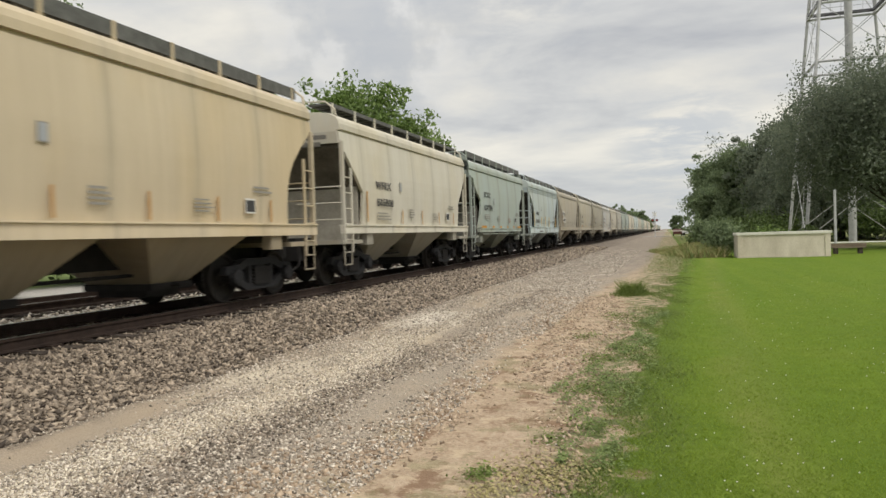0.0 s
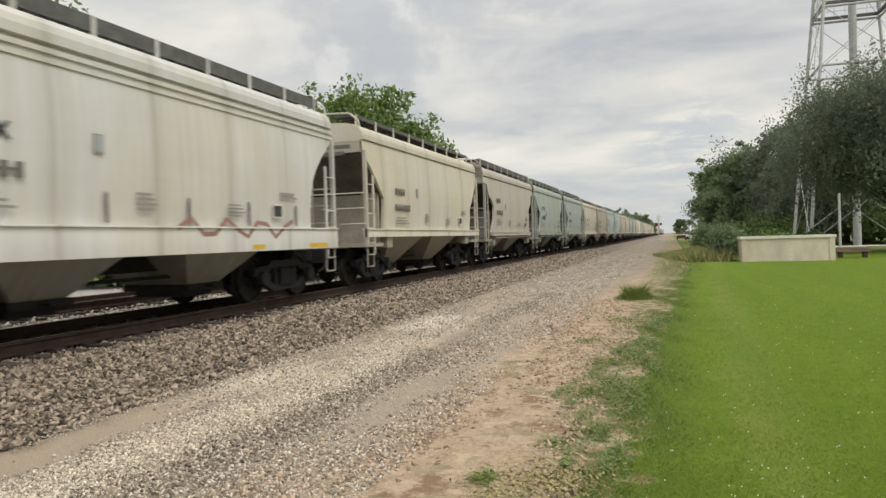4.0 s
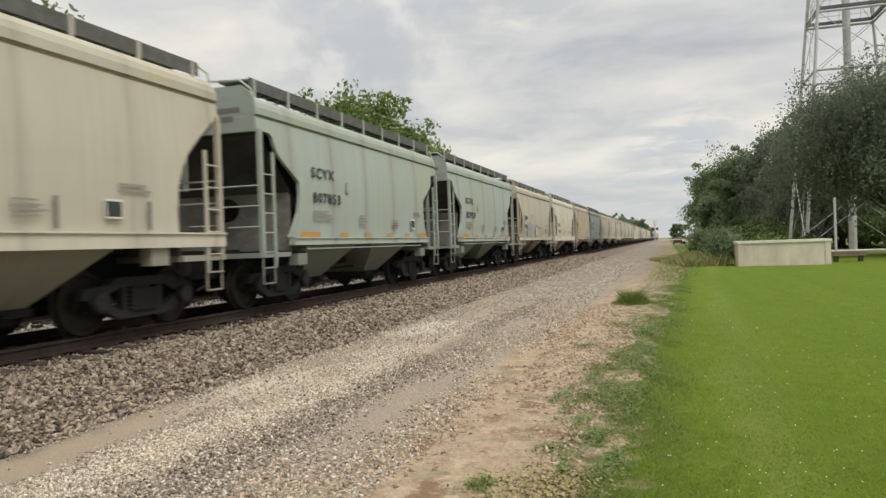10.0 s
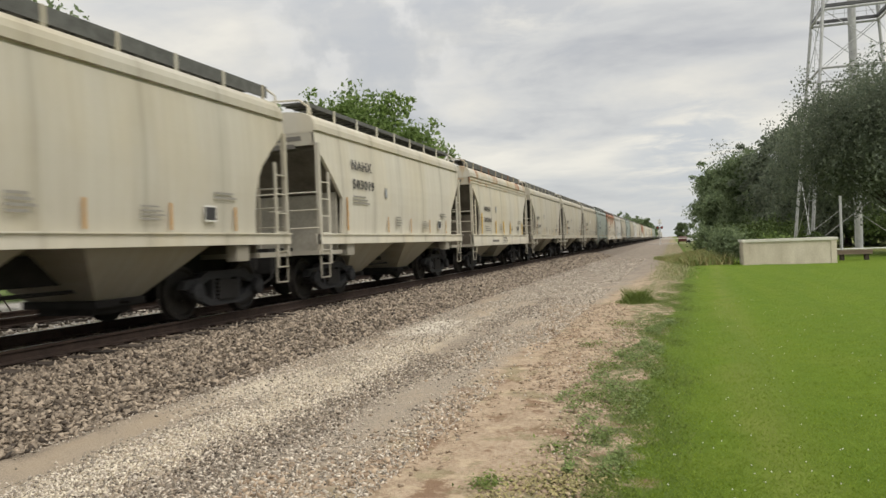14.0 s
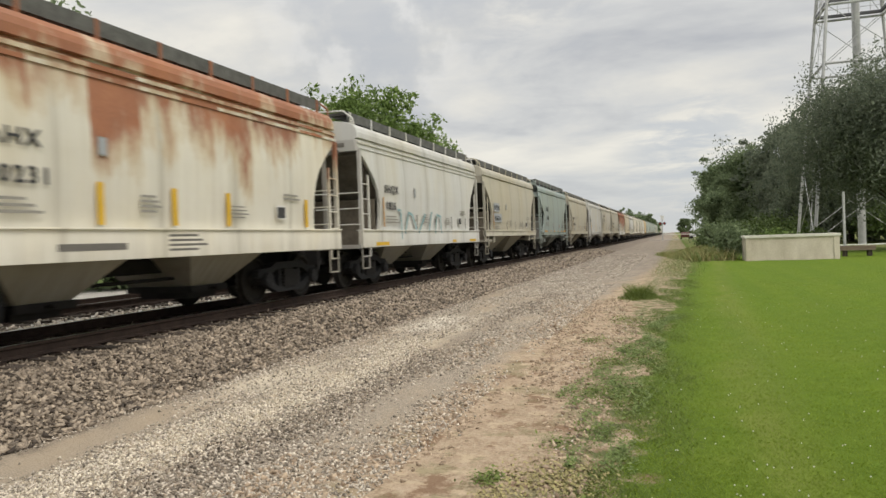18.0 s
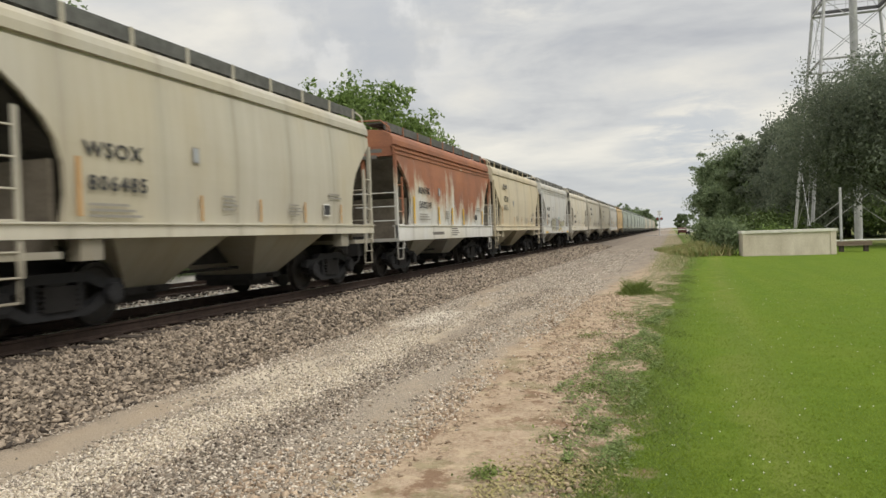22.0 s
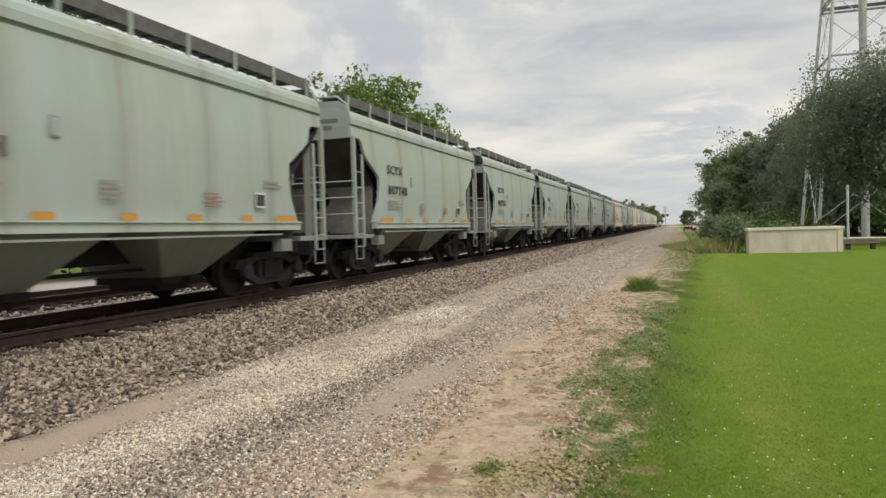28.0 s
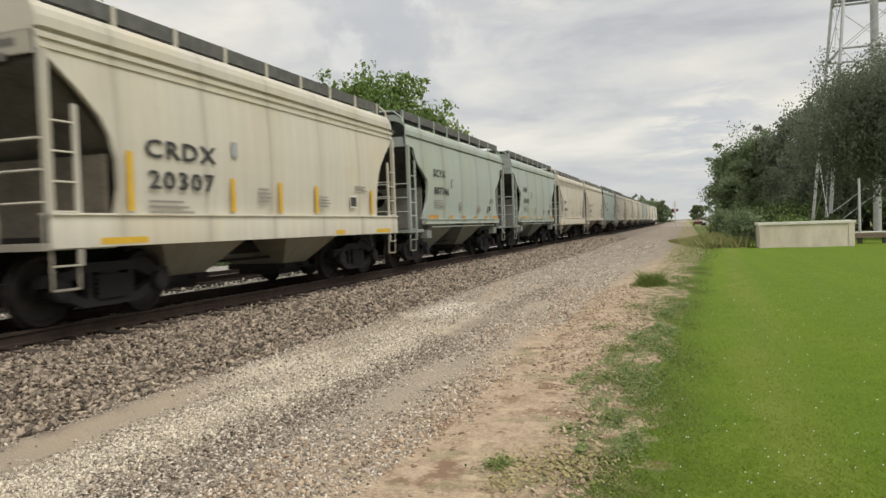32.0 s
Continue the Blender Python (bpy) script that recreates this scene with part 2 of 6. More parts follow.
PAINT = paint_material()
GRIME = grained("black_brake_grime", (0.008, 0.0075, 0.0075), (0.023, 0.021, 0.020), 4.0, 40.0, 0.9, 0.0, 0.4)
STEEL = grained("worn_wheel_steel", (0.010, 0.009, 0.0085), (0.034, 0.030, 0.027), 9.0, 60.0, 0.6, 0.4, 0.2)
CAST = grained("dusty_cast_steel", (0.009, 0.009, 0.010), (0.027, 0.027, 0.029), 5.0, 40.0, 0.85, 0.0, 0.3)
GRATE = grained("galvanised_grating", (0.085, 0.085, 0.08), (0.19, 0.19, 0.18), 6.0, 60.0, 0.7, 0.5, 0.2)
RAIL_TOP = grained("polished_rail_head", (0.35, 0.34, 0.33), (0.6, 0.59, 0.58), 3.0, 40.0, 0.3, 1.0, 0.05)
RAIL_SIDE = grained("rusty_rail_web", (0.018, 0.012, 0.010), (0.058, 0.038, 0.029), 5.0, 60.0, 0.9, 0.0, 0.3)
TIE = grained("creosoted_tie_wood", (0.025, 0.02, 0.016), (0.10, 0.08, 0.065), 4.0, 30.0, 0.95, 0.0, 0.5, (1, 8, 1), 0.3)
INK = plain("black_stencil_paint", (0.05, 0.05, 0.052), 0.6)
# grime on the end sheets, darkened further by painted-in recess shade
RECESS_SHADE = grained("grimy_recess_shade_sheet", (0.022, 0.020, 0.018), (0.065, 0.060, 0.052), 1.6, 20.0, 0.9, 0.0, 0.2)
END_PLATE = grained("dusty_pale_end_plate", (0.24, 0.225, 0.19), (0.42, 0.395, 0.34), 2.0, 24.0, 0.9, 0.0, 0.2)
# paler slope sheet, its recess shade likewise mixed into the colour
SHADED_SLOPE = grained("shaded_slope_sheet", (0.07, 0.063, 0.053), (0.16, 0.145, 0.12), 2.0, 24.0, 0.9, 0.0, 0.2)
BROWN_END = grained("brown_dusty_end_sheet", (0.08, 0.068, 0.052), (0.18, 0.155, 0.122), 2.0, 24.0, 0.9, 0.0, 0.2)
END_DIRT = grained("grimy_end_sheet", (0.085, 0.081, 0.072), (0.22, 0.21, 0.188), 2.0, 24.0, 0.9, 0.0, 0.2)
FAINT_INK = plain("faded_stencil_paint", (0.16, 0.15, 0.135), 0.7)
ORANGE_MARK = plain("orange_reflective_sheet", (0.54, 0.27, 0.05), 0.5)
YELLOW_MARK = plain("yellow_reflective_sheet", (0.68, 0.42, 0.04), 0.5)
DULL_ORANGE = plain("weathered_orange_mark", (0.50, 0.30, 0.13), 0.7)
PALE_INK = plain("sun_bleached_stencil_paint", (0.29, 0.275, 0.245), 0.7)
RED_INK = plain("faded_red_print", (0.33, 0.19, 0.155), 0.7)
PATCH_WHITE = plain("fresh_white_patch_paint", (0.70, 0.69, 0.65), 0.6)
WHITE_MARK = plain("white_label_paint", (0.75, 0.74, 0.7), 0.6)
BLUE_SPRAY = plain("faded_blue_spray_paint", (0.26, 0.40, 0.42), 0.6)
GREY_SPRAY = plain("pale_grey_spray_paint", (0.36, 0.38, 0.40), 0.6)
LIGHT_SPRAY = plain("pale_spray_paint", (0.60, 0.59, 0.54), 0.7)
OLIVE_SPRAY = plain("pale_olive_spray_paint", (0.44, 0.42, 0.30), 0.7)
MAROON_SPRAY = plain("faded_maroon_spray_paint", (0.30, 0.17, 0.15), 0.7)
OCHRE_SPRAY = plain("ochre_spray_paint", (0.54, 0.44, 0.16), 0.6)
ORANGE_SPRAY = plain("orange_spray_paint", (0.62, 0.28, 0.05), 0.6)
REPAINT = plain("fresher_tan_car_paint", (0.60, 0.52, 0.36), 0.6)
CONCRETE = grained("weathered_concrete", (0.42, 0.365, 0.285), (0.68, 0.62, 0.52), 1.6, 30.0, 0.9, 0.0, 0.4, (1, 1, 0.4))
CAP_CONCRETE = grained("bleached_concrete_cap", (0.50, 0.48, 0.42), (0.74, 0.72, 0.65), 2.0, 30.0, 0.9, 0.0, 0.3)
TOWER_PAINT = grained("silver_tower_paint", (0.34, 0.34, 0.35), (0.54, 0.54, 0.54), 2.0, 20.0, 0.55, 0.2, 0.1)
TOWER_DARK = grained("dark_tower_steel", (0.07, 0.07, 0.075), (0.14, 0.14, 0.15), 2.0, 20.0, 0.6, 0.2, 0.1)
BARK = grained("grey_bark", (0.03, 0.025, 0.02), (0.09, 0.075, 0.06), 3.0, 14.0, 0.95, 0.0, 0.8, (1, 1, 0.25))
WOOD = grained("weathered_bench_wood", (0.12, 0.09, 0.07), (0.26, 0.20, 0.16), 5.0, 30.0, 0.9, 0.0, 0.4, (0.2, 1, 1))


def leaf_material(name, dark, light, through=0.0):
    m, nt, b = material(name, 0.6)
    geo = nt.nodes.new("ShaderNodeNewGeometry")
    r = ramp(nt, [(0.0, dark), (1.0, light)])
    nt.links.new(geo.outputs["Random Per Island"], r.inputs[0])
    nt.links.new(r.outputs[0], b.inputs["Base Color"])
    if through:
        t = nt.nodes.new("ShaderNodeBsdfTranslucent")
        nt.links.new(r.outputs[0], t.inputs["Color"])
        mix = nt.nodes.new("ShaderNodeMixShader")
        mix.inputs[0].default_value = through
        nt.links.new(b.outputs[0], mix.inputs[1])
        nt.links.new(t.outputs[0], mix.inputs[2])
        nt.links.new(mix.outputs[0], nt.nodes["Material Output"].inputs["Surface"])
    return m


LEAF_BRIGHT = leaf_material("fresh_green_leaves", (0.075, 0.125, 0.03), (0.24, 0.33, 0.10), 0.45)
LEAF_MID = leaf_material("mid_green_leaves", (0.120, 0.160, 0.085), (0.225, 0.285, 0.150), 0.55)
LEAF_DARK = leaf_material("dark_green_leaves", (0.118, 0.145, 0.105), (0.205, 0.235, 0.160), 0.52)
LEAF_BRUSH = leaf_material("brush_leaves", (0.045, 0.075, 0.018), (0.16, 0.22, 0.07))
BLADE = leaf_material("lawn_blades", (0.135, 0.198, 0.018), (0.215, 0.295, 0.034), 0.5)
WEED = leaf_material("weed_blades", (0.09, 0.13, 0.028), (0.20, 0.25, 0.065), 0.35)
WEED_DARK = leaf_material("bluish_weed_leaves", (0.115, 0.160, 0.050), (0.235, 0.305, 0.105), 0.4)
DRY = leaf_material("dry_grass_blades", (0.19, 0.165, 0.065), (0.36, 0.31, 0.14))
CLOVER = leaf_material("white_clover_heads", (0.55, 0.55, 0.48), (0.75, 0.75, 0.68))
STONE = leaf_material("ballast_stones", (0.040, 0.030, 0.023), (0.41, 0.335, 0.255))
STONE_PALE = leaf_material("crushed_limestone", (0.115, 0.095, 0.073), (0.70, 0.62, 0.52))

CLOD = leaf_material("dry_dirt_clods", (0.19, 0.135, 0.09), (0.47, 0.365, 0.26))
STONE_WHITE = leaf_material("sandy_limestone", (0.34, 0.285, 0.21), (0.78, 0.70, 0.57))


def ground_material():
    m, nt, b = material("ground_zones", 0.95)
    b.inputs["Specular IOR Level"].default_value = 0.12
    coord = nt.nodes.new("ShaderNodeTexCoord")
    sep = nt.nodes.new("ShaderNodeSeparateXYZ")
    nt.links.new(coord.outputs["Object"], sep.inputs[0])

    def noise_at(scale, detail=5.0, rough=0.6, stretch=(1, 1, 1)):
        mp = node(nt, "ShaderNodeMapping", Scale=stretch)
        nt.links.new(coord.outputs["Object"], mp.inputs[0])
        n = node(nt, "ShaderNodeTexNoise", Scale=scale, Detail=detail, Roughness=rough)
        nt.links.new(mp.outputs[0], n.inputs["Vector"])
        return n.outputs[0]

    def between(v, lo, hi, a, c):
        r = ramp(nt, [(lo, a), (hi, c)])
        nt.links.new(v, r.inputs[0])
        return r.outputs[0]

    patch, mid, grit, fine = noise_at(0.9, 6), noise_at(4.0, 6), noise_at(26.0, 4), noise_at(75.0, 3)
    along = noise_at(1.3, 6, 0.65, (1.6, 0.33, 1))
    x = maths(nt, "ADD", sep.outputs[0], maths(nt, "MULTIPLY", maths(nt, "SUBTRACT", mid, 0.5), 0.55))
    x = maths(nt, "ADD", x, maths(nt, "MULTIPLY", maths(nt, "SUBTRACT", patch, 0.5), 0.9))

    drift = maths(nt, "MINIMUM", maths(nt, "MAXIMUM", maths(nt, "MULTIPLY", maths(nt, "SUBTRACT", sep.outputs[1], 9.0), 0.035), 0.0), 1.3)

    def zone(edge, soft, follow=0.0):
        n = nt.nodes.new("ShaderNodeMapRange")
        n.interpolation_type = "SMOOTHSTEP"
        n.inputs[1].default_value, n.inputs[2].default_value = edge - soft, edge + soft
        nt.links.new(maths(nt, "SUBTRACT", x, maths(nt, "MULTIPLY", drift, follow)) if follow else x, n.inputs[0])
        return n.outputs[0]

    gravel = between(fine, 0.35, 0.66, (0.115, 0.094, 0.071), (0.50, 0.43, 0.345))
    gravel = mixed(nt, maths(nt, "MULTIPLY", grit, 0.5), gravel, (0.30, 0.255, 0.205))
    dirt = between(mid, 0.3, 0.7, (0.255, 0.182, 0.122), (0.43, 0.332, 0.240))
    dirt = mixed(nt, between(grit, 0.47, 0.58, 0.0, 0.6), dirt, (0.45, 0.37, 0.27))
    dirt = mixed(nt, between(fine, 0.58, 0.66, 0.0, 0.55), dirt, (0.12, 0.085, 0.058))
    damp = between(noise_at(2.1, 7, 0.68, (1.3, 0.9, 1)), 0.53, 0.61, 0.0, 0.8)
    dirt = mixed(nt, damp, dirt, (0.175, 0.105, 0.065))
    crust = between(noise_at(3.4, 7, 0.7, (0.9, 1.4, 1)), 0.54, 0.60, 0.0, 0.75)
    dirt = mixed(nt, crust, dirt, (0.47, 0.375, 0.26))
    film = between(noise_at(1.9, 7, 0.7, (1.0, 0.8, 1)), 0.53, 0.60, 0.0, 0.5)
    dirt = mixed(nt, film, dirt, (0.175, 0.165, 0.085))
    lawn = between(mid, 0.3, 0.72, (0.086, 0.138, 0.012), (0.130, 0.195, 0.019))
    lawn = mixed(nt, between(patch, 0.42, 0.6, 0.0, 0.5), lawn, (0.132, 0.177, 0.025))
    weeds = mixed(nt, between(mid, 0.46, 0.54, 0.0, 0.9), dirt, (0.105, 0.125, 0.05))
    ballast = between(fine, 0.32, 0.68, (0.055, 0.043, 0.033), (0.27, 0.22, 0.17))
    lime = mixed(nt, maths(nt, "MULTIPLY", fine, 0.4), (0.50, 0.42, 0.305), (0.68, 0.60, 0.48))
    # lanes along the gravel: worn tan wheel track, pale limestone ridge, darker gravel
    def lane(middle, half, soft, share):
        d = maths(nt, "ABSOLUTE", maths(nt, "SUBTRACT", x, middle))
        d = maths(nt, "ADD", d, maths(nt, "MULTIPLY", maths(nt, "SUBTRACT", along, 0.5), 1.1))
        return between(d, half - soft, half + soft, share, 0.0)

    tan = mixed(nt, maths(nt, "MULTIPLY", fine, 0.5), (0.33, 0.262, 0.188), (0.46, 0.385, 0.295))
    dark_gravel = between(fine, 0.35, 0.66, (0.10, 0.082, 0.066), (0.33, 0.285, 0.235))
    dusty = between(noise_at(0.8, 7, 0.66, (1.6, 0.45, 1)), 0.47, 0.6, 0.0, 0.75)
    gravel = mixed(nt, dusty, gravel, tan)
    c = mixed(nt, zone(-5.15, 0.3), ballast, gravel)
    near = nt.nodes.new("ShaderNodeMapRange")
    near.interpolation_type = "SMOOTHSTEP"
    for i, val in ((1, 7.5), (2, 18.0), (3, 1.0), (4, 0.12)):
        near.inputs[i].default_value = val
    nt.links.new(sep.outputs[1], near.inputs[0])
    broken = between(noise_at(1.1, 6, 0.7, (1.2, 0.5, 1)), 0.34, 0.56, 0.25, 1.0)
    for middle, half, soft, share, colour in ((-3.28, 0.28, 0.2, 0.85, dark_gravel), (-3.93, 0.30, 0.18, 0.85, lime), (-4.78, 0.24, 0.24, 0.7, tan)):
        f = maths(nt, "MULTIPLY", maths(nt, "MULTIPLY", lane(middle, half, soft, share), near.outputs[0]), broken)
        c = mixed(nt, f, c, colour)
    # powdery white patch where limestone was tipped
    far_off = nt.nodes.new("ShaderNodeVectorMath")
    far_off.operation = "DISTANCE"
    spot = node(nt, "ShaderNodeMapping", Scale=(1.0, 0.42, 0.0))
    nt.links.new(coord.outputs["Object"], spot.inputs[0])
    nt.links.new(spot.outputs[0], far_off.inputs[0])
    far_off.inputs[1].default_value = (-4.4, 13.3 * 0.42, 0.0)
    tipped = between(maths(nt, "ADD", far_off.outputs["Value"], maths(nt, "MULTIPLY", maths(nt, "SUBTRACT", along, 0.5), 1.8)), 0.25, 0.75, 0.85, 0.0)
    c = mixed(nt, tipped, c, (0.66, 0.61, 0.52))
    swept = nt.nodes.new("ShaderNodeVectorMath")
    swept.operation = "DISTANCE"
    nt.links.new(spot.outputs[0], swept.inputs[0])
    swept.inputs[1].default_value = (-4.72, 7.7 * 0.42, 0.0)
    powder = between(maths(nt, "ADD", swept.outputs["Value"], maths(nt, "MULTIPLY", maths(nt, "SUBTRACT", along, 0.5), 1.6)), 0.1, 0.6, 0.7, 0.0)
    c = mixed(nt, powder, c, (0.66, 0.59, 0.47))
    worn = nt.nodes.new("ShaderNodeMapRange")
    worn.interpolation_type = "SMOOTHSTEP"
    for i, val in ((1, 13.0), (2, 38.0), (3, 0.0), (4, 0.75)):
        worn.inputs[i].default_value = val
    nt.links.new(sep.outputs[1], worn.inputs[0])
    c = mixed(nt, worn.outputs[0], c, between(along, 0.35, 0.65, (0.166, 0.140, 0.117), (0.262, 0.224, 0.188)))
    bare = nt.nodes.new("ShaderNodeMapRange")
    bare.interpolation_type = "SMOOTHSTEP"
    for i, val in ((1, 20.0), (2, 40.0), (3, 1.0), (4, 0.35)):
        bare.inputs[i].default_value = val
    nt.links.new(sep.outputs[1], bare.inputs[0])
    c = mixed(nt, maths(nt, "MULTIPLY", zone(-2.24, 0.22, 1.4), bare.outputs[0]), c, dirt)
    c = mixed(nt, zone(-0.88, 0.3), c, weeds)
    away = nt.nodes.new("ShaderNodeMapRange")
    away.interpolation_type = "SMOOTHSTEP"
    for i, val in ((1, 46.0), (2, 62.0), (3, 0.0), (4, 0.85)):
        away.inputs[i].default_value = val
    nt.links.new(sep.outputs[1], away.inputs[0])
    rough_grass = between(mid, 0.35, 0.65, (0.10, 0.115, 0.04), (0.22, 0.20, 0.10))
    lawn = mixed(nt, away.outputs[0], lawn, rough_grass)
    # a paler worn strip, mower stripes, and a greener rim
    pale_strip = between(maths(nt, "ABSOLUTE", maths(nt, "SUBTRACT", x, maths(nt, "ADD", maths(nt, "MULTIPLY", sep.outputs[1], 0.04), 0.45))), 0.05, 0.42, 0.75, 0.0)
    lawn = mixed(nt, maths(nt, "MULTIPLY", pale_strip, between(patch, 0.35, 0.6, 0.4, 1.0)), lawn, (0.165, 0.195, 0.045))
    stripes = between(noise_at(0.55, 3, 0.5, (2.2, 0.12, 1)), 0.4, 0.6, 0.0, 0.4)
    lawn = mixed(nt, stripes, lawn, (0.075, 0.135, 0.014))
    lawn = mixed(nt, zone(0.1, 0.3, 1.0), (0.086, 0.130, 0.020), lawn)
    c = mixed(nt, zone(-0.34, 0.10, 1.0), c, lawn)
    # beyond the second track: rough grass
    left = nt.nodes.new("ShaderNodeMapRange")
    left.inputs[1].default_value, left.inputs[2].default_value = -26.0, -24.0
    nt.links.new(x, left.inputs[0])
    field = between(mid, 0.3, 0.7, (0.07, 0.11, 0.025), (0.16, 0.20, 0.07))
    pale = between(fine, 0.3, 0.7, (0.30, 0.28, 0.255), (0.62, 0.59, 0.55))
    second = nt.nodes.new("ShaderNodeMapRange")
    second.inputs[1].default_value, second.inputs[2].default_value = -10.2, -9.7
    nt.links.new(x, second.inputs[0])
    c = mixed(nt, second.outputs[0], pale, c)
    c = mixed(nt, left.outputs[0], field, c)
    nt.links.new(c, b.inputs["Base Color"])
    bump(nt, b, maths(nt, "ADD", fine, maths(nt, "ADD", maths(nt, "MULTIPLY", mid, 2.2), grit)), 0.6, 0.03)
    return m


GROUND = ground_material()
ASPHALT = grained("pale_worn_asphalt", (0.16, 0.155, 0.15), (0.30, 0.29, 0.275), 1.2, 30.0, 0.95, 0.0, 0.2)


# ---- mesh tools ----
class Shape:
    """Collects simple solids into one mesh."""

    def __init__(self):
        self.v, self.f = [], []

    def add(self, verts, faces):
        n = len(self.v)
        self.v += [tuple(p) for p in verts]
        self.f += [tuple(i + n for i in face) for face in faces]
        return self

    def box(self, x0, x1, y0, y1, z0, z1, cut=0.0):
        """A box; with cut its upright edges are chamfered."""
        if not cut:
            v = [(x, y, z) for z in (z0, z1) for x, y in ((x0, y0), (x1, y0), (x1, y1), (x0, y1))]
            return self.add(v, [(3, 2, 1, 0), (4, 5, 6, 7), (0, 1, 5, 4), (1, 2, 6, 5), (2, 3, 7, 6), (3, 0, 4, 7)])
        ring = [(x0 + cut, y0), (x1 - cut, y0), (x1, y0 + cut), (x1, y1 - cut), (x1 - cut, y1), (x0 + cut, y1), (x0, y1 - cut), (x0, y0 + cut)]
        return self.prism([(x, y, z0) for x, y in ring], [(x, y, z1) for x, y in ring])

    def prism(self, low, high):
        n = len(low)
        faces = [tuple(reversed(range(n))), tuple(range(n, 2 * n))]
        faces += [(i, (i + 1) % n, n + (i + 1) % n, n + i) for i in range(n)]
        return self.add(list(low) + list(high), faces)

    def rod(self, a, b, r0, r1=None, n=6):
        a, b = Vector(a), Vector(b)
        d = (b - a).normalized()
        s = d.orthogonal().normalized()
        u = d.cross(s)
        r1 = r0 if r1 is None else r1
        ring = lambda c, r: [c + r * (math.cos(2 * math.pi * i / n) * s + math.sin(2 * math.pi * i / n) * u) for i in range(n)]
        return self.prism(ring(a, r0), ring(b, r1))

    def path(self, points, r, n=6):
        for a, b in zip(points, points[1:]):
            self.rod(a, b, r, r, n)
        return self

    def lathe(self, y_r, centre=(0, 0, 0), n=20):
        """A round body about the x axis from (x, radius) pairs."""
        cx, cy, cz = centre
        v = [(cx + x, cy + r * math.cos(2 * math.pi * i / n), cz + r * math.sin(2 * math.pi * i / n)) for x, r in y_r for i in range(n)]
        f = [(j * n + i, j * n + (i + 1) % n, (j + 1) * n + (i + 1) % n, (j + 1) * n + i) for j in range(len(y_r) - 1) for i in range(n)]
        f += [tuple(range(n)), tuple(reversed(range((len(y_r) - 1) * n, len(y_r) * n)))]
        return self.add(v, f)

    def mesh(self, name, mat):
        me = bpy.data.meshes.new(name)
        me.from_pydata(self.v, [], self.f)
        bm = bmesh.new()
        bm.from_mesh(me)
        bmesh.ops.recalc_face_normals(bm, faces=bm.faces)
        bm.to_mesh(me)
        bm.free()
        me.materials.append(mat)
        return me


def part(name, shape, mat, parent, label=""):
    me = shape if isinstance(shape, bpy.types.Mesh) else shape.mesh(name, mat)
    ob = new(name, me)
    ob.parent = parent
    return tagged(ob, label)


def thing(name, m, label, category, group="", kind=""):
    ob = new(name)
    ob.matrix_basis = m
    return tagged(ob, label, category, group, kind)


def raw_mesh(name, verts, faces, mat, tri=True):
    """A large mesh out of arrays: verts (n, 3), faces (m, 3 or 4)."""
    me = bpy.data.meshes.new(name)
    k = faces.shape[1]
    me.vertices.add(len(verts))
    me.vertices.foreach_set("co", np.ascontiguousarray(verts, dtype=np.float32).ravel())
    me.loops.add(faces.size)
    me.loops.foreach_set("vertex_index", np.ascontiguousarray(faces, dtype=np.int32).ravel())
    me.polygons.add(len(faces))
    me.polygons.foreach_set("loop_start", np.arange(0, faces.size, k, dtype=np.int32))
    me.update(calc_edges=True)
    me.validate()
    me.materials.append(mat)
    return me


RNG = np.random.default_rng(7)


# ---- ground and track ----
def height(x, y):
    """The lie of the land: flat road and lawn, ballast bank under the two tracks."""
    z = np.zeros_like(x)
    z = np.where(x < -5.35, np.clip((-5.35 - x) / 1.35, 0, 1) ** 0.85 * 0.27, z)
    z = np.where(x < -14.9, 0.27 - np.clip((-14.9 - x) / 1.4, 0, 1) * 0.35, z)
    z = np.where(x > -0.5, np.clip((x + 0.5) / 3.0, 0, 1) * 0.03, z)
    return z


def small_relief(x, y):
    return 0.012 * np.sin(2.1 * x + 0.7 * y) * np.sin(1.3 * y - 0.4 * x) + 0.008 * np.sin(5.3 * x + 1.0) * np.sin(4.1 * y)


def build_ground():
    xs = np.concatenate([[-1500, -700, -300, -150, -80, -50, -35, -25, -20], np.arange(-18, 6.01, 0.2), [7, 8.5, 10, 13, 17, 25, 40, 70, 120, 250, 600, 1500]])
    ys = np.concatenate([[-900, -500, -200, -80, -30, -12, -5, -1], np.arange(0, 30.01, 0.25), np.arange(31, 60, 1.0), [62, 66, 72, 80, 90, 105, 125, 150, 180, 220, 280, 380, 550, 900, 1600, 3000]])
    gx, gy = np.meshgrid(xs, ys)
    gz = height(gx, gy) + small_relief(gx, gy) * (np.abs(gy) < 60) * (gx > -6) * (gx < 8)
    v = np.stack([gx.ravel(), gy.ravel(), gz.ravel()], 1)
    n, k = len(xs), len(ys)
    i = (np.arange(k - 1)[:, None] * n + np.arange(n - 1)[None]).ravel()
    f = np.stack([i, i + 1, i + 1 + n, i + n], 1)
    ob = new("ground", raw_mesh("ground", v, f, GROUND))
    return tagged(ob, "lawn, bare dirt, gravel service road and ballast bank", "ground", kind="structure")


build_ground()


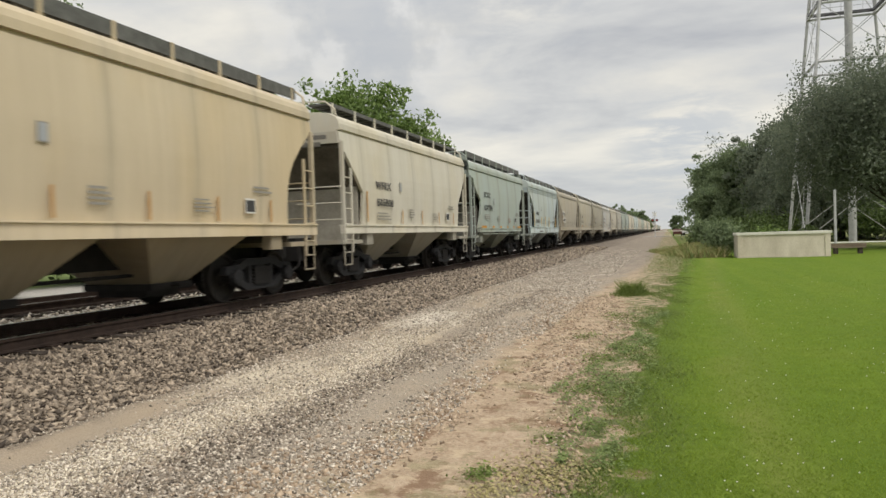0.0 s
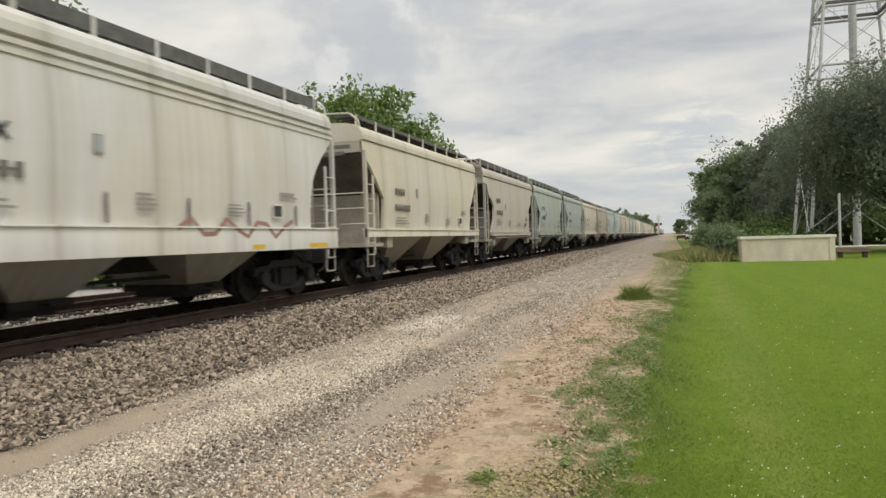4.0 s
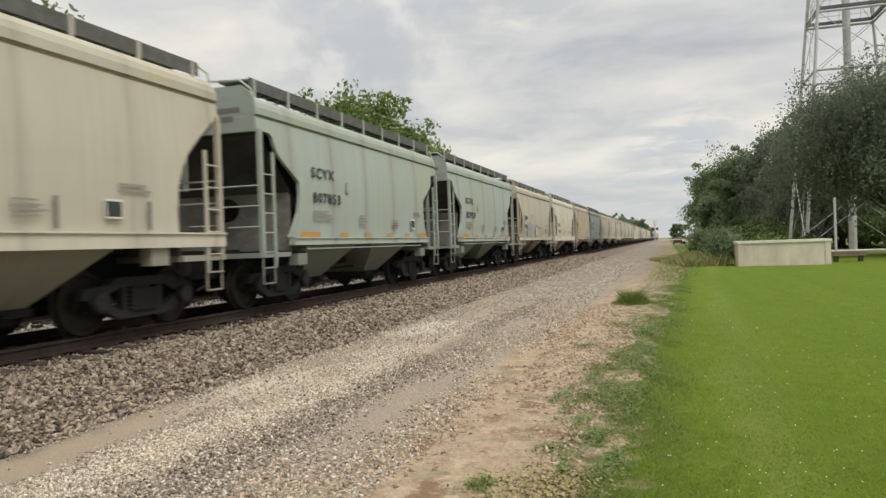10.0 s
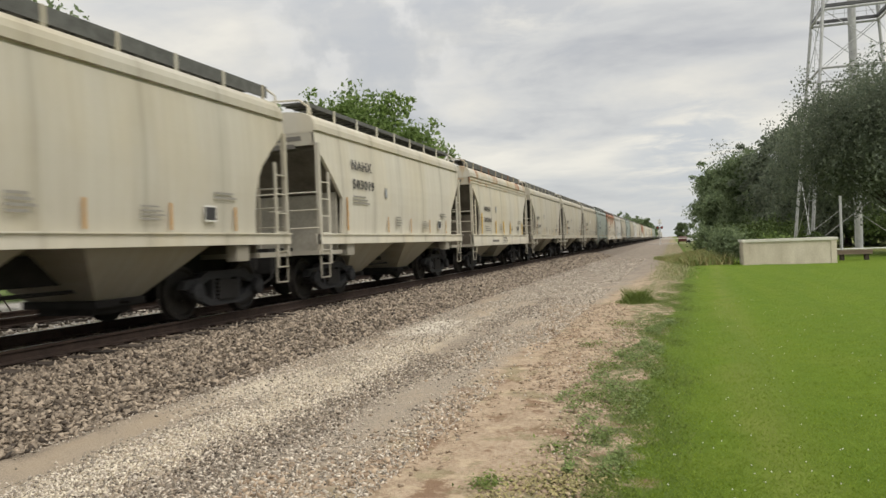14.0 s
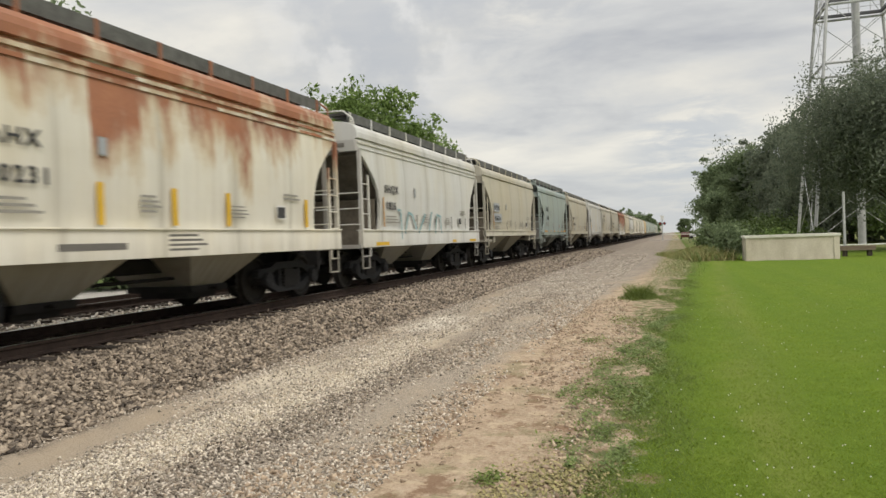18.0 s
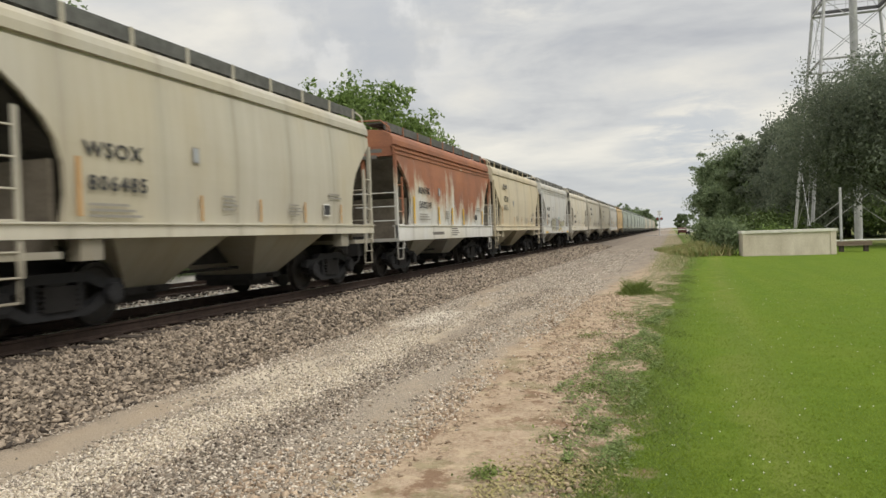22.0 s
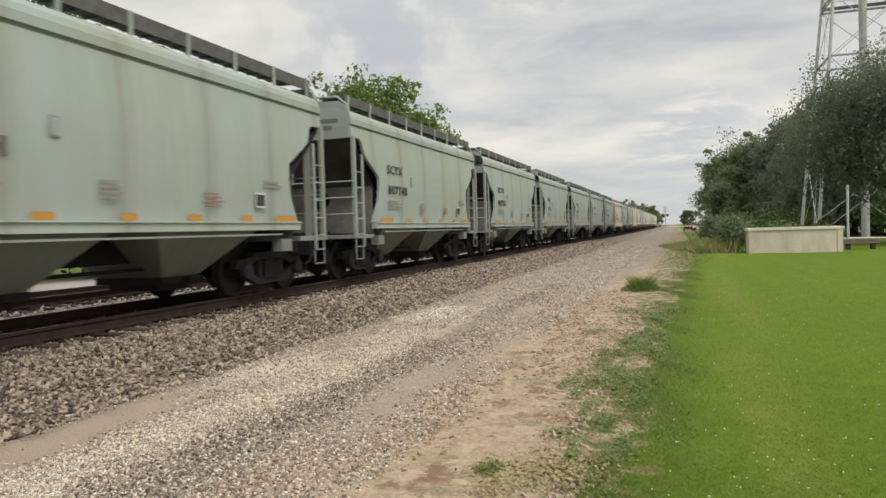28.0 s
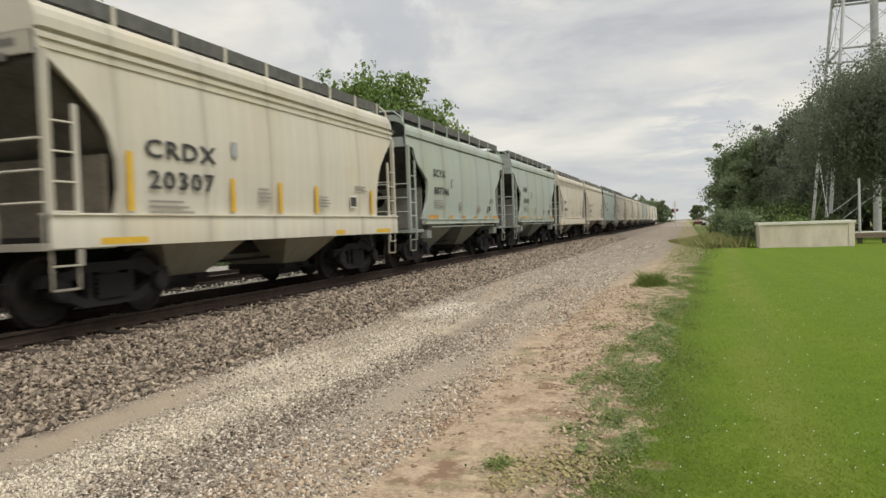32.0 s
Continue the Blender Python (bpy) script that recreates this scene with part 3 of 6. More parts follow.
def build_rail(x):
    prof = [(-0.075, -0.17), (0.075, -0.17), (0.075, -0.155), (0.015, -0.135), (0.012, -0.05), (0.037, -0.038), (0.037, -0.006), (0.028, 0), (-0.028, 0), (-0.037, -0.006), (-0.037, -0.038), (-0.012, -0.05), (-0.015, -0.135), (-0.075, -0.155)]
    s = Shape().prism([(px, -790, pz) for px, pz in prof], [(px, 900, pz) for px, pz in prof])
    me = s.mesh("rail", RAIL_SIDE)
    me.materials.append(RAIL_TOP)
    for p in me.polygons:
        if p.normal.z > 0.9 and p.center.z > -0.01:
            p.material_index = 1
    ob = new("rail", me)
    ob.location = (x, 0, RAIL_Z)
    return tagged(ob, "steel rail with rusty web and polished head on wooden ties", "rail", "rails", "structure")


for tx in (TRACK_X, FAR_TRACK_X):
    for side in (-0.755, 0.755):
        build_rail(tx + side)
    bed = thing("track_bed", pose(tx, 0, 0), "row of dark creosoted wooden ties set in ballast", "railway ties", kind="structure")
    tie_mesh = Shape().box(-1.3, 1.3, -0.115, 0.115, 0.14, 0.315, 0.015).mesh("tie", TIE)
    near_count = 110 if tx == TRACK_X else 60
    for i in range(near_count):
        o = part("tie", tie_mesh, TIE, bed)
        o.location = (random.uniform(-0.03, 0.03), 1.0 + i * 0.5 + random.uniform(-0.02, 0.02), random.uniform(-0.012, 0.006))
        o.rotation_euler = (0, 0, random.uniform(-0.012, 0.012))
    rest = Shape()
    y = -60.0
    while y < 260:
        if y < 0.9 or y > 0.9 + near_count * 0.5:
            rest.box(-1.3, 1.3, y - 0.115, y + 0.115, 0.14, 0.315)
        y += 0.5
    far = part("far_ties", rest, TIE, bed)
    tagged(far, kind="stuff")
    # tie plates under the near rail
    plates = Shape()
    for i in range(70):
        for side in (-0.755, 0.755):
            plates.box(side - 0.18, side + 0.18, 1.0 + i * 0.5 - 0.09, 1.0 + i * 0.5 + 0.09, 0.31, 0.335)
    tagged(part("tie_plates", plates, RAIL_SIDE, bed), kind="stuff")


def stones(name, mat, x0, x1, y0, y1, count, size, label, fall=1.0, sink=0.35, ridge=None, clump=0.0):
    """Loose broken stones, thinning out with distance."""
    u = RNG.random(count)
    y = y0 + (y1 - y0) * u ** (1.0 + fall)
    x = RNG.uniform(x0, x1, count) if ridge is None else RNG.normal(ridge, (x1 - x0) / 4, count) + 0.12 * np.sin(0.9 * y + 1.0)
    if clump:
        # heaped here, swept thin there
        wave = np.sin(1.9 * x + 0.35 * y) + np.sin(3.7 * x - 0.8 * y + 1.3) + 0.8 * np.sin(0.9 * y + 5.1 * x) + RNG.normal(0, 0.55, count)
        keep = wave > clump - 1.2
        x, y, count = x[keep], y[keep], int(keep.sum())
    if name == "loose_gravel":
        # wheels have swept one lane nearly clean
        keep = (np.abs(x + 4.78 + 0.1 * np.sin(0.7 * y)) > 0.27 + RNG.normal(0, 0.08, count)) | (RNG.random(count) < 0.7)
        x, y, count = x[keep], y[keep], int(keep.sum())
    if y1 > 30:
        # thinner and thinner towards the distance
        keep = RNG.random(count) < np.clip((y1 - y) / (0.62 * (y1 - y0)), 0, 1)
        x, y, count = x[keep], y[keep], int(keep.sum())
    s = size * RNG.uniform(0.45, 1.2, count) ** 1.4 * 1.25 * (1 + 0.02 * y)
    base = np.array([(1, 0, 0), (-1, 0, 0), (0, 1, 0), (0, -1, 0), (0, 0, 1), (0, 0, -1)], float)
    faces = np.array([(0, 2, 4), (2, 1, 4), (1, 3, 4), (3, 0, 4), (2, 0, 5), (1, 2, 5), (3, 1, 5), (0, 3, 5)])
    v = base[None] * RNG.uniform(0.6, 1.3, (count, 6, 1)) * np.stack([RNG.uniform(0.9, 1.7, count), RNG.uniform(0.6, 1.1, count), RNG.uniform(0.4, 0.8, count)], 1)[:, None] + RNG.normal(0, 0.25, (count, 6, 3))
    a = RNG.uniform(0, 2 * np.pi, count)
    tilt = RNG.normal(0, 0.5, count)[:, None]
    v = np.stack([v[..., 0] * np.cos(tilt) - v[..., 2] * np.sin(tilt), v[..., 1], v[..., 0] * np.sin(tilt) + v[..., 2] * np.cos(tilt)], -1)
    c, d = np.cos(a)[:, None], np.sin(a)[:, None]
    vx, vy = v[..., 0] * c - v[..., 1] * d, v[..., 0] * d + v[..., 1] * c
    v = np.stack([vx, vy, v[..., 2]], -1) * s[:, None, None]
    z = height(x, y) + small_relief(x, y) * (x > -6)
    v += np.stack([x, y, z + s * sink], -1)[:, None]
    f = faces[None] + 6 * np.arange(count)[:, None, None]
    ob = new(name, raw_mesh(name, v.reshape(-1, 3), f.reshape(-1, 3), mat))
    return tagged(ob, label, "gravel", kind="stuff")


stones("ballast_stones", STONE, -7.75, -5.2, 3.0, 70.0, 78000, 0.0235, "loose grey and brown crushed ballast stones on the bank", 0.9)
stones("ballast_behind", STONE, -7.75, -5.2, 3.2, -6.0, 9000, 0.026, "loose ballast stones on the bank beside the camera", 0.0)
stones("gravel_behind", STONE_PALE, -5.3, -1.9, 2.8, -5.0, 7000, 0.013, "loose pale gravel on the service road beside the camera", 0.0, clump=0.8)
stones("inner_ballast", STONE, -10.0, -7.9, 4.0, 30.0, 6000, 0.03, "crushed ballast stones between the rails", 0.6)
stones("far_ballast", STONE_PALE, -15.0, -10.0, 4.0, 40.0, 9000, 0.03, "pale crushed ballast stones round the second track", 0.6)
stones("limestone_ridge", STONE_WHITE, -4.5, -3.4, 2.6, 11.0, 18000, 0.0088, "pale crushed limestone heaped along the service road", 0.9, ridge=-3.93, clump=0.7)
stones("road_gravel", STONE, -3.65, -2.75, 2.6, 20.0, 15000, 0.0105, "grey crushed gravel on the service road", 1.1, ridge=-3.25, clump=0.5)
stones("loose_gravel", STONE_PALE, -5.3, -1.9, 2.6, 60.0, 105000, 0.0098, "loose pale gravel strewn over the service road", 1.5, clump=0.15)
stones("dirt_pebbles", STONE_PALE, -2.1, -0.7, 2.6, 16.0, 2600, 0.009, "small pebbles strewn on bare dirt", 1.2, clump=1.6)
stones("dirt_clods", CLOD, -2.9, -0.6, 2.6, 18.0, 12000, 0.017, "crumbly clods on the bare dirt", 1.2, sink=0.1, clump=0.9)


# ---- hopper cars ----
CAR_LENGTH = 10.60      # over the corner posts

EDGES = {   # outline of a side sheet's end: (distance from the end post, height over rail)
    "round": [(1.10, 1.40), (1.15, 1.75), (1.12, 2.12), (1.02, 2.42), (0.86, 2.66), (0.54, 2.95), (0.24, 3.18), (0.10, 3.30), (0.0, 3.31), (0.0, 3.56)],
    "angled": [(1.08, 1.36), (1.14, 1.42), (1.40, 1.85), (1.46, 2.20), (1.44, 2.46), (0.80, 2.84), (0.66, 2.94), (0.58, 3.08), (0.53, 3.24), (0.42, 3.31), (0.0, 3.32), (0.0, 3.56)],
    "diagonal": [(1.10, 1.40), (1.12, 2.22), (0.10, 3.20), (0.0, 3.31), (0.0, 3.56)],
    "slanted": [(1.80, 1.36), (1.58, 1.90), (1.27, 2.45), (0.76, 2.92), (0.30, 3.26), (0.0, 3.31), (0.0, 3.56)],
    "ribbed": [(1.50, 1.36), (1.45, 2.30), (0.12, 3.22), (0.0, 3.31), (0.0, 3.56)],
    "stepped": [(1.30, 1.40), (1.40, 1.55), (1.40, 2.35), (1.30, 2.64), (1.12, 2.78), (0.52, 2.82), (0.46, 3.10), (0.36, 3.27), (0.20, 3.31), (0.0, 3.32), (0.0, 3.56)],
}


def side_x(z):
    t = (z - 1.36) / 2.2
    return 1.49 + 0.06 * math.sin(math.pi * min(max(t, 0), 1)) - 0.02 * t


def edge_at(outline, z):
    for (y0, z0), (y1, z1) in zip(outline, outline[1:]):
        if z0 <= z <= z1:
            return y0 + (y1 - y0) * (z - z0) / max(z1 - z0, 1e-6)
    return outline[-1][0]


ROOF = [(1.47, 3.56), (1.435, 3.575), (1.435, 3.605), (1.50, 3.615), (1.495, 3.74), (1.46, 3.84), (1.38, 3.93), (1.20, 4.00), (0.9, 4.04), (0.45, 4.06), (0.0, 4.07)]


def side_shape(outline, sign):
    """One side sheet with its end edges turned inwards, welded into one skin."""
    s = Shape()
    L = CAR_LENGTH
    zs = sorted({z for _, z in outline} | {1.9, 2.0, 2.5, 2.7, 3.45})
    zs = [z for z in zs if z >= outline[0][1]]
    cols = 14
    n = cols + 3
    v = []
    for z in zs:
        e = edge_at(outline, z)
        x = side_x(z)
        v += [(sign * (x - 0.07), e, z)] + [(sign * x, e + (L - 2 * e) * j / cols, z) for j in range(cols + 1)] + [(sign * (x - 0.07), L - e, z)]
    return s.add(v, [(i * n + j, i * n + j + 1, (i + 1) * n + j + 1, (i + 1) * n + j) for i in range(len(zs) - 1) for j in range(n - 1)])


def roof_shape():
    s = Shape()
    full = ROOF + [(-x, z) for x, z in reversed(ROOF[:-1])]
    n = len(full)
    ys = [0.0, 0.06, CAR_LENGTH - 0.06, CAR_LENGTH]
    v = []
    for j, y in enumerate(ys):
        inset = 0.03 if j in (0, 3) else 0.0
        v += [(x * (1 - inset * 0.3), y, z - inset * (0.4 if 0 < i < n - 1 else 0)) for i, (x, z) in enumerate(full)]
    s.add(v, [(j * n + i, j * n + i + 1, (j + 1) * n + i + 1, (j + 1) * n + i) for j in range(3) for i in range(n - 1)])
    s.add(v[:n], [tuple(range(n))])
    s.add(v[-n:], [tuple(reversed(range(n)))])
    return s


def flip(y, end):
    return y if end == 0 else CAR_LENGTH - y


def span(a, b, end):
    a, b = flip(a, end), flip(b, end)
    return (min(a, b), max(a, b))


def truck_shapes():
    """The three-piece freight truck, its middle at the origin."""
    # top chord, bottom chord and two columns leave the windows open
    frame_s = Shape()

    def bar(ring):
        frame_s.prism([(-0.07, y, z) for y, z in ring], [(0.07, y, z) for y, z in ring])

    bar([(-1.18, 0.52), (-1.12, 0.66), (-0.72, 0.69), (-0.52, 0.79), (0.52, 0.79), (0.72, 0.69), (1.12, 0.66), (1.18, 0.52), (1.05, 0.50), (0.70, 0.56), (0.46, 0.66), (-0.46, 0.66), (-0.70, 0.56), (-1.05, 0.50)])
    bar([(-1.05, 0.48), (-0.82, 0.50), (-0.44, 0.31), (0.44, 0.31), (0.82, 0.50), (1.05, 0.48), (0.90, 0.38), (0.50, 0.20), (-0.50, 0.20), (-0.90, 0.38)])
    bar([(-0.42, 0.26), (-0.33, 0.26), (-0.33, 0.70), (-0.42, 0.70)])
    bar([(0.33, 0.26), (0.42, 0.26), (0.42, 0.70), (0.33, 0.70)])
    for y in (-0.9, 0.9):
        frame_s.lathe([(0.05, 0.15), (0.17, 0.15), (0.19, 0.10)], (0, y, 0.46), 10)
    rib = [(0.30 + 0.032 * k, 0.30 if k % 2 else 0.26) for k in range(11)]
    springs = Shape().prism([(-0.05, -w, z) for z, w in rib] + [(-0.05, w, z) for z, w in reversed(rib)], [(0.11, -w, z) for z, w in rib] + [(0.11, w, z) for z, w in reversed(rib)])
    wheel = Shape().lathe([(-0.07, 0.455), (-0.045, 0.485), (-0.03, 0.455), (0.065, 0.445), (0.07, 0.40), (0.03, 0.36), (0.02, 0.16), (0.06, 0.13), (0.09, 0.12), (0.09, 0.05)], n=24)
    axle = Shape().lathe([(-1.08, 0.08), (-0.95, 0.08), (-0.9, 0.095), (0.9, 0.095), (0.95, 0.08), (1.08, 0.08)], n=10)
    bolster = Shape().box(-1.05, 1.05, -0.2, 0.2, 0.50, 0.74, 0.04)
    return frame_s, springs, wheel, axle, bolster


_t = truck_shapes()
TRUCK_MESH = {n: s.mesh(n, m) for n, s, m in zip(("side_frame", "bolster_spring", "wheel", "axle", "bolster"), _t, (CAST, GRIME, STEEL, GRIME, GRIME))}


def add_truck(car, y):
    t = part("truck", TRUCK_MESH["bolster"], GRIME, car, "black grimy cast steel truck")
    t.location = (0, y, 0)

    def sub(name, x, yy, z, turn=0):
        o = part(name, TRUCK_MESH[name], None, t)
        o.location, o.rotation_euler = (x, yy, z), (0, 0, turn)

    for sx in (1, -1):
        sub("side_frame", sx * 0.99, 0, 0, 0 if sx > 0 else math.pi)
        if sx > 0:
            sub("bolster_spring", sx * 0.99, 0, 0)
    for ay in (-0.9, 0.9):
        sub("axle", 0, ay, 0.457)
        for sx in (1, -1):
            sub("wheel", sx * 0.755, ay, 0.457, 0 if sx > 0 else math.pi)


def ladder_shape(end, sx, top, low=0.78):
    s = Shape()
    x = sx * 1.53
    y0, y1 = flip(0.05, end), flip(0.45, end)
    s.box(x - 0.02, x + 0.02, *sorted((y1 - 0.03, y1 + 0.03)), low, top)
    z = low + 0.01
    while z < min(top, 2.5) + 0.02:
        s.rod((x, y0, z), (x, y1, z), 0.015, 0.015, 5)
        z += 0.29 if z < 1.0 else 0.36
    return s


def build_car(style, sill):
    """One two-bay covered hopper, its front corner posts at y = 0, standing on the rail at z = 0."""
    L = CAR_LENGTH
    car = thing("hopper_car", Matrix.Identity(4), "covered hopper car", "freight car")
    outline = EDGES[style]
    for sx in (1, -1):
        sheet = part("side_sheet", side_shape(outline, sx), PAINT, car)
        body = sheet if sx == 1 else body
    part("roof", roof_shape(), PAINT, car)
    for end in (0, 1):
        # end panel under the roof, slope sheet, bulkhead
        s = Shape()
        y0, y1 = span(0.0, 0.05, end)
        if style in ("angled", "stepped"):
            ring = [(-1.45, 3.30), (1.45, 3.30), (1.45, 3.86), (1.36, 4.04), (1.18, 4.16), (-1.18, 4.16), (-1.36, 4.04), (-1.45, 3.86)]
            s.prism([(x, y0, z) for x, z in ring], [(x, y1, z) for x, z in ring])
        else:
            s.box(-1.45, 1.45, y0, y1, 3.30, 3.57)
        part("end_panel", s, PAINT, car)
        zl = 3.66 if style in ("angled", "stepped") else 3.40
        s = Shape()
        for k in (0, 1):
            s.box(0.45, 1.15 - 0.15 * k, *sorted((flip(-0.004, end), flip(0.002, end))), zl - 0.16 * k, zl - 0.16 * k + 0.10)
        part("end_lettering", s, FAINT_INK, car)
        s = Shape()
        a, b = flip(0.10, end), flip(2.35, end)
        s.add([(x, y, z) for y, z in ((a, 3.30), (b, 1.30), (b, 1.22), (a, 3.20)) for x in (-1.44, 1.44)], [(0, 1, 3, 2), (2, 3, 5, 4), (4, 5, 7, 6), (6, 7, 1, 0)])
        # the shade under the overhanging end is part of this sheet's colour
        part("slope_sheet", s, RECESS_SHADE if style == "slanted" or style in ("angled", "round") and sill < 0.34 else SHADED_SLOPE, car)
        # bulkhead plate with its access hole
        by = flip(1.02 if style != "angled" else 1.18, end)
        hole = [(0.30 * math.cos(i * math.pi / 8), 1.95 + 0.24 * math.sin(i * math.pi / 8)) for i in range(16)]
        zt = 2.32
        outer = []
        for i in range(16):
            c, d = math.cos(i * math.pi / 8), math.sin(i * math.pi / 8)
            k = 1 / max(abs(c), abs(d))
            outer.append((1.43 * c * k if abs(c * k) < 1 else math.copysign(1.43, c), 1.95 + (zt - 1.95) * d * k if d > 0 else 1.95 + 0.85 * d * k))
        s = Shape()
        v = [(x, by, z) for x, z in outer] + [(x, by, z) for x, z in hole] + [(x, by + 0.04, z) for x, z in hole]
        s.add(v, [(i, (i + 1) % 16, 16 + (i + 1) % 16, 16 + i) for i in range(16)] + [(16 + i, 16 + (i + 1) % 16, 32 + (i + 1) % 16, 32 + i) for i in range(16)])
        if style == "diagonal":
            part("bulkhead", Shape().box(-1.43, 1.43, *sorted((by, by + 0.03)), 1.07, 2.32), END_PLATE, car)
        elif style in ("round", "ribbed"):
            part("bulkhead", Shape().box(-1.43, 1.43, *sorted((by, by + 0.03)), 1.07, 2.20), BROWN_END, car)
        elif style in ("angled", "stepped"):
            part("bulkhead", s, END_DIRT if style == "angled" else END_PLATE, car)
        # stiffener sheets between the end and the hopper sides
        for sx in (1, -1):
            s = Shape()
            ys = span(1.0, 1.03, end) if style != "angled" else span(1.22, 1.25, end)
            s.box(*sorted((sx * 0.95, sx * 1.42)), *ys, 1.07, 2.36 if style in ("stepped", "diagonal") else 2.20)
            # on slanted cars the recess's shade is painted onto these too
            part("stiffener", s, {"slanted": RECESS_SHADE, "stepped": END_PLATE, "diagonal": END_PLATE, "angled": END_DIRT}.get(style, BROWN_END), car)
            if end == 1 and style in ("angled", "stepped"):
                part("end_gusset", Shape().prism([(sx * 1.27, y, z) for y, z in ((L - 0.42, 1.07), (L - 0.14, 1.07), (L - 0.14, 3.28), (L - 0.30, 3.28), (L - 0.42, 3.05))], [(sx * 1.30, y, z) for y, z in ((L - 0.42, 1.07), (L - 0.14, 1.07), (L - 0.14, 3.28), (L - 0.30, 3.28), (L - 0.42, 3.05))]), PAINT, car)
        # end posts
        for px, zb in (((-0.55, 1.05), (0.55, 1.05)) if style in ("round", "ribbed") else ((-0.15, 2.28),) if style == "angled" else ((0.0, 1.05),)):
            y0, y1 = span(0.055, 0.13, end)
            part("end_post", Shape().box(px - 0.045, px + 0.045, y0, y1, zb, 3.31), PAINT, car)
        s = Shape()
        for z, x in ((2.30, -1.5), (1.93, 0.35), (1.55, 0.85)):
            s.rod((x, flip(-0.03, end), z), (1.5, flip(-0.03, end), z), 0.016, n=5)
            if x > 0:
                s.rod((-1.5, flip(-0.03, end), z), (-x, flip(-0.03, end), z), 0.016, n=5)
        part("cross_bar", s, PAINT, car)
        # platform, striker, coupler
        y0, y1 = span(-0.06, 1.05, end)
        part("end_platform", Shape().box(-1.52, 1.52, y0, y1, 0.98, 1.07), PAINT, car)
        y0, y1 = span(-0.12, 0.3, end)
        part("striker", Shape().box(-0.42, 0.42, y0, y1, 0.62, 0.97, 0.04), GRIME, car)
        s = Shape()
        y0, y1 = span(-0.44, -0.05, end)
        s.box(-0.09, 0.09, y0, y1, 0.74, 0.92, 0.03)
        yk0, yk1 = span(-0.50, -0.26, end)
        s.box(-0.19, 0.19, yk0, yk1, 0.70, 0.97, 0.07)
        part("coupler", s, GRIME, car)
        part("air_hose", Shape().path([(0.45, flip(-0.1, end), 0.72), (0.47, flip(-0.28, end), 0.5), (0.42, flip(-0.47, end), 0.42)], 0.025), GRIME, car)
        for sx in (1, -1):
            y0, y1 = span(0.0, 0.10, end)
            part("corner_post", Shape().box(sx * 1.5 - 0.045, sx * 1.5 + 0.045, y0, y1, 0.99, 3.34, 0.01), PAINT, car)
            part("ladder", ladder_shape(end, sx, 2.75 if style != "angled" else 2.95), PAINT, car)
            # curved gusset between platform and side sill
            y0, y1 = span(0.95, 1.85 if style != "round" else 1.78, end)
            zb = 0.80 if style == "angled" else 0.94
            if sill < 0.35:
                part("bolster_end", Shape().box(sx * 1.40 - 0.10, sx * 1.40 + 0.10, *span(1.36, 1.74, end), zb, 1.03 if style == "angled" else 1.21), PAINT, car)
            part("stirrup_step", Shape().path([(sx * 1.5, flip(0.05, end), 1.0), (sx * 1.5, flip(0.05, end), 0.5), (sx * 1.5, flip(0.45, end), 0.5), (sx * 1.5, flip(0.45, end), 1.0)], 0.019, 5), PAINT, car)
        # roof-end handrail
        hy = flip(0.06, end)
        for sx in (1,):
            part("roof_handrail", Shape().path([(sx * 1.42, hy, 3.72), (sx * 1.36, hy, 4.08), (sx * 1.12, hy, 4.27), (sx * 0.4, hy, 4.30)], 0.022, 5), PAINT, car)
        add_truck(car, flip(1.42, end))
    # ledges under the eaves of the deep-silled cars
    if sill >= 0.34:
        for sx in (1, -1):
            for z in (3.36, 3.48):
                part("eave_ledge", Shape().box(*sorted((sx * 1.46, sx * 1.512)), 0.01, L - 0.01, z, z + 0.055), PAINT, car)
    # side sills
    y_in = 0.0 if style in ("round", "diagonal", "stepped", "slanted") else 1.12
    for sx in (1, -1):
        x0, x1 = sorted((sx * 1.44, sx * 1.565))
        zt = 1.35 if style in ("angled", "ribbed") else 1.42
        s = Shape().box(x0, x1, y_in, L - y_in, zt - sill, zt - 0.02)
        x0, x1 = sorted((sx * 1.40, sx * 1.60))
        s.box(x0, x1, y_in, L - y_in, zt - 0.02, zt + 0.005)
        part("side_sill", s, PAINT, car)
        if style in ("angled", "ribbed"):
            part("sill_flange", Shape().box(*sorted((sx * 1.36, sx * 1.52)), 1.75, L - 1.75, 1.105, 1.135), PAINT, car)
    if style == "ribbed":
        for sx in (1, -1):
            for i in range(9):
                y = 1.55 + i * (L - 3.1) / 8
                lo = edge_at(outline, 1.5)
                zlow = 1.40 if lo < y < L - lo else 2.2
                s = Shape().box(*sorted((sx * 1.50, sx * 1.62)), y - 0.05, y + 0.05, zlow, 3.55, 0.02)
                part("rib", s, PAINT, body if sx == 1 else car)
    # two hoppers with their outlet gates
    for y0, y1, b0, b1 in ((1.95, 5.05, 3.1, 4.0), (5.55, 8.65, 6.6, 7.5)):
        s = Shape()
        s.prism([(x, y, 0.46) for x, y in ((-0.62, b0), (0.62, b0), (0.62, b1), (-0.62, b1))], [(x, y, 1.40) for x, y in ((-1.43, y0), (1.43, y0), (1.43, y1), (-1.43, y1))])
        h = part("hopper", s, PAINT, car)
        g = Shape().box(-0.68, 0.68, b0 - 0.06, b1 + 0.06, 0.36, 0.47)
        g.box(-0.5, 0.5, b0 + 0.05, b1 - 0.05, 0.25, 0.37)
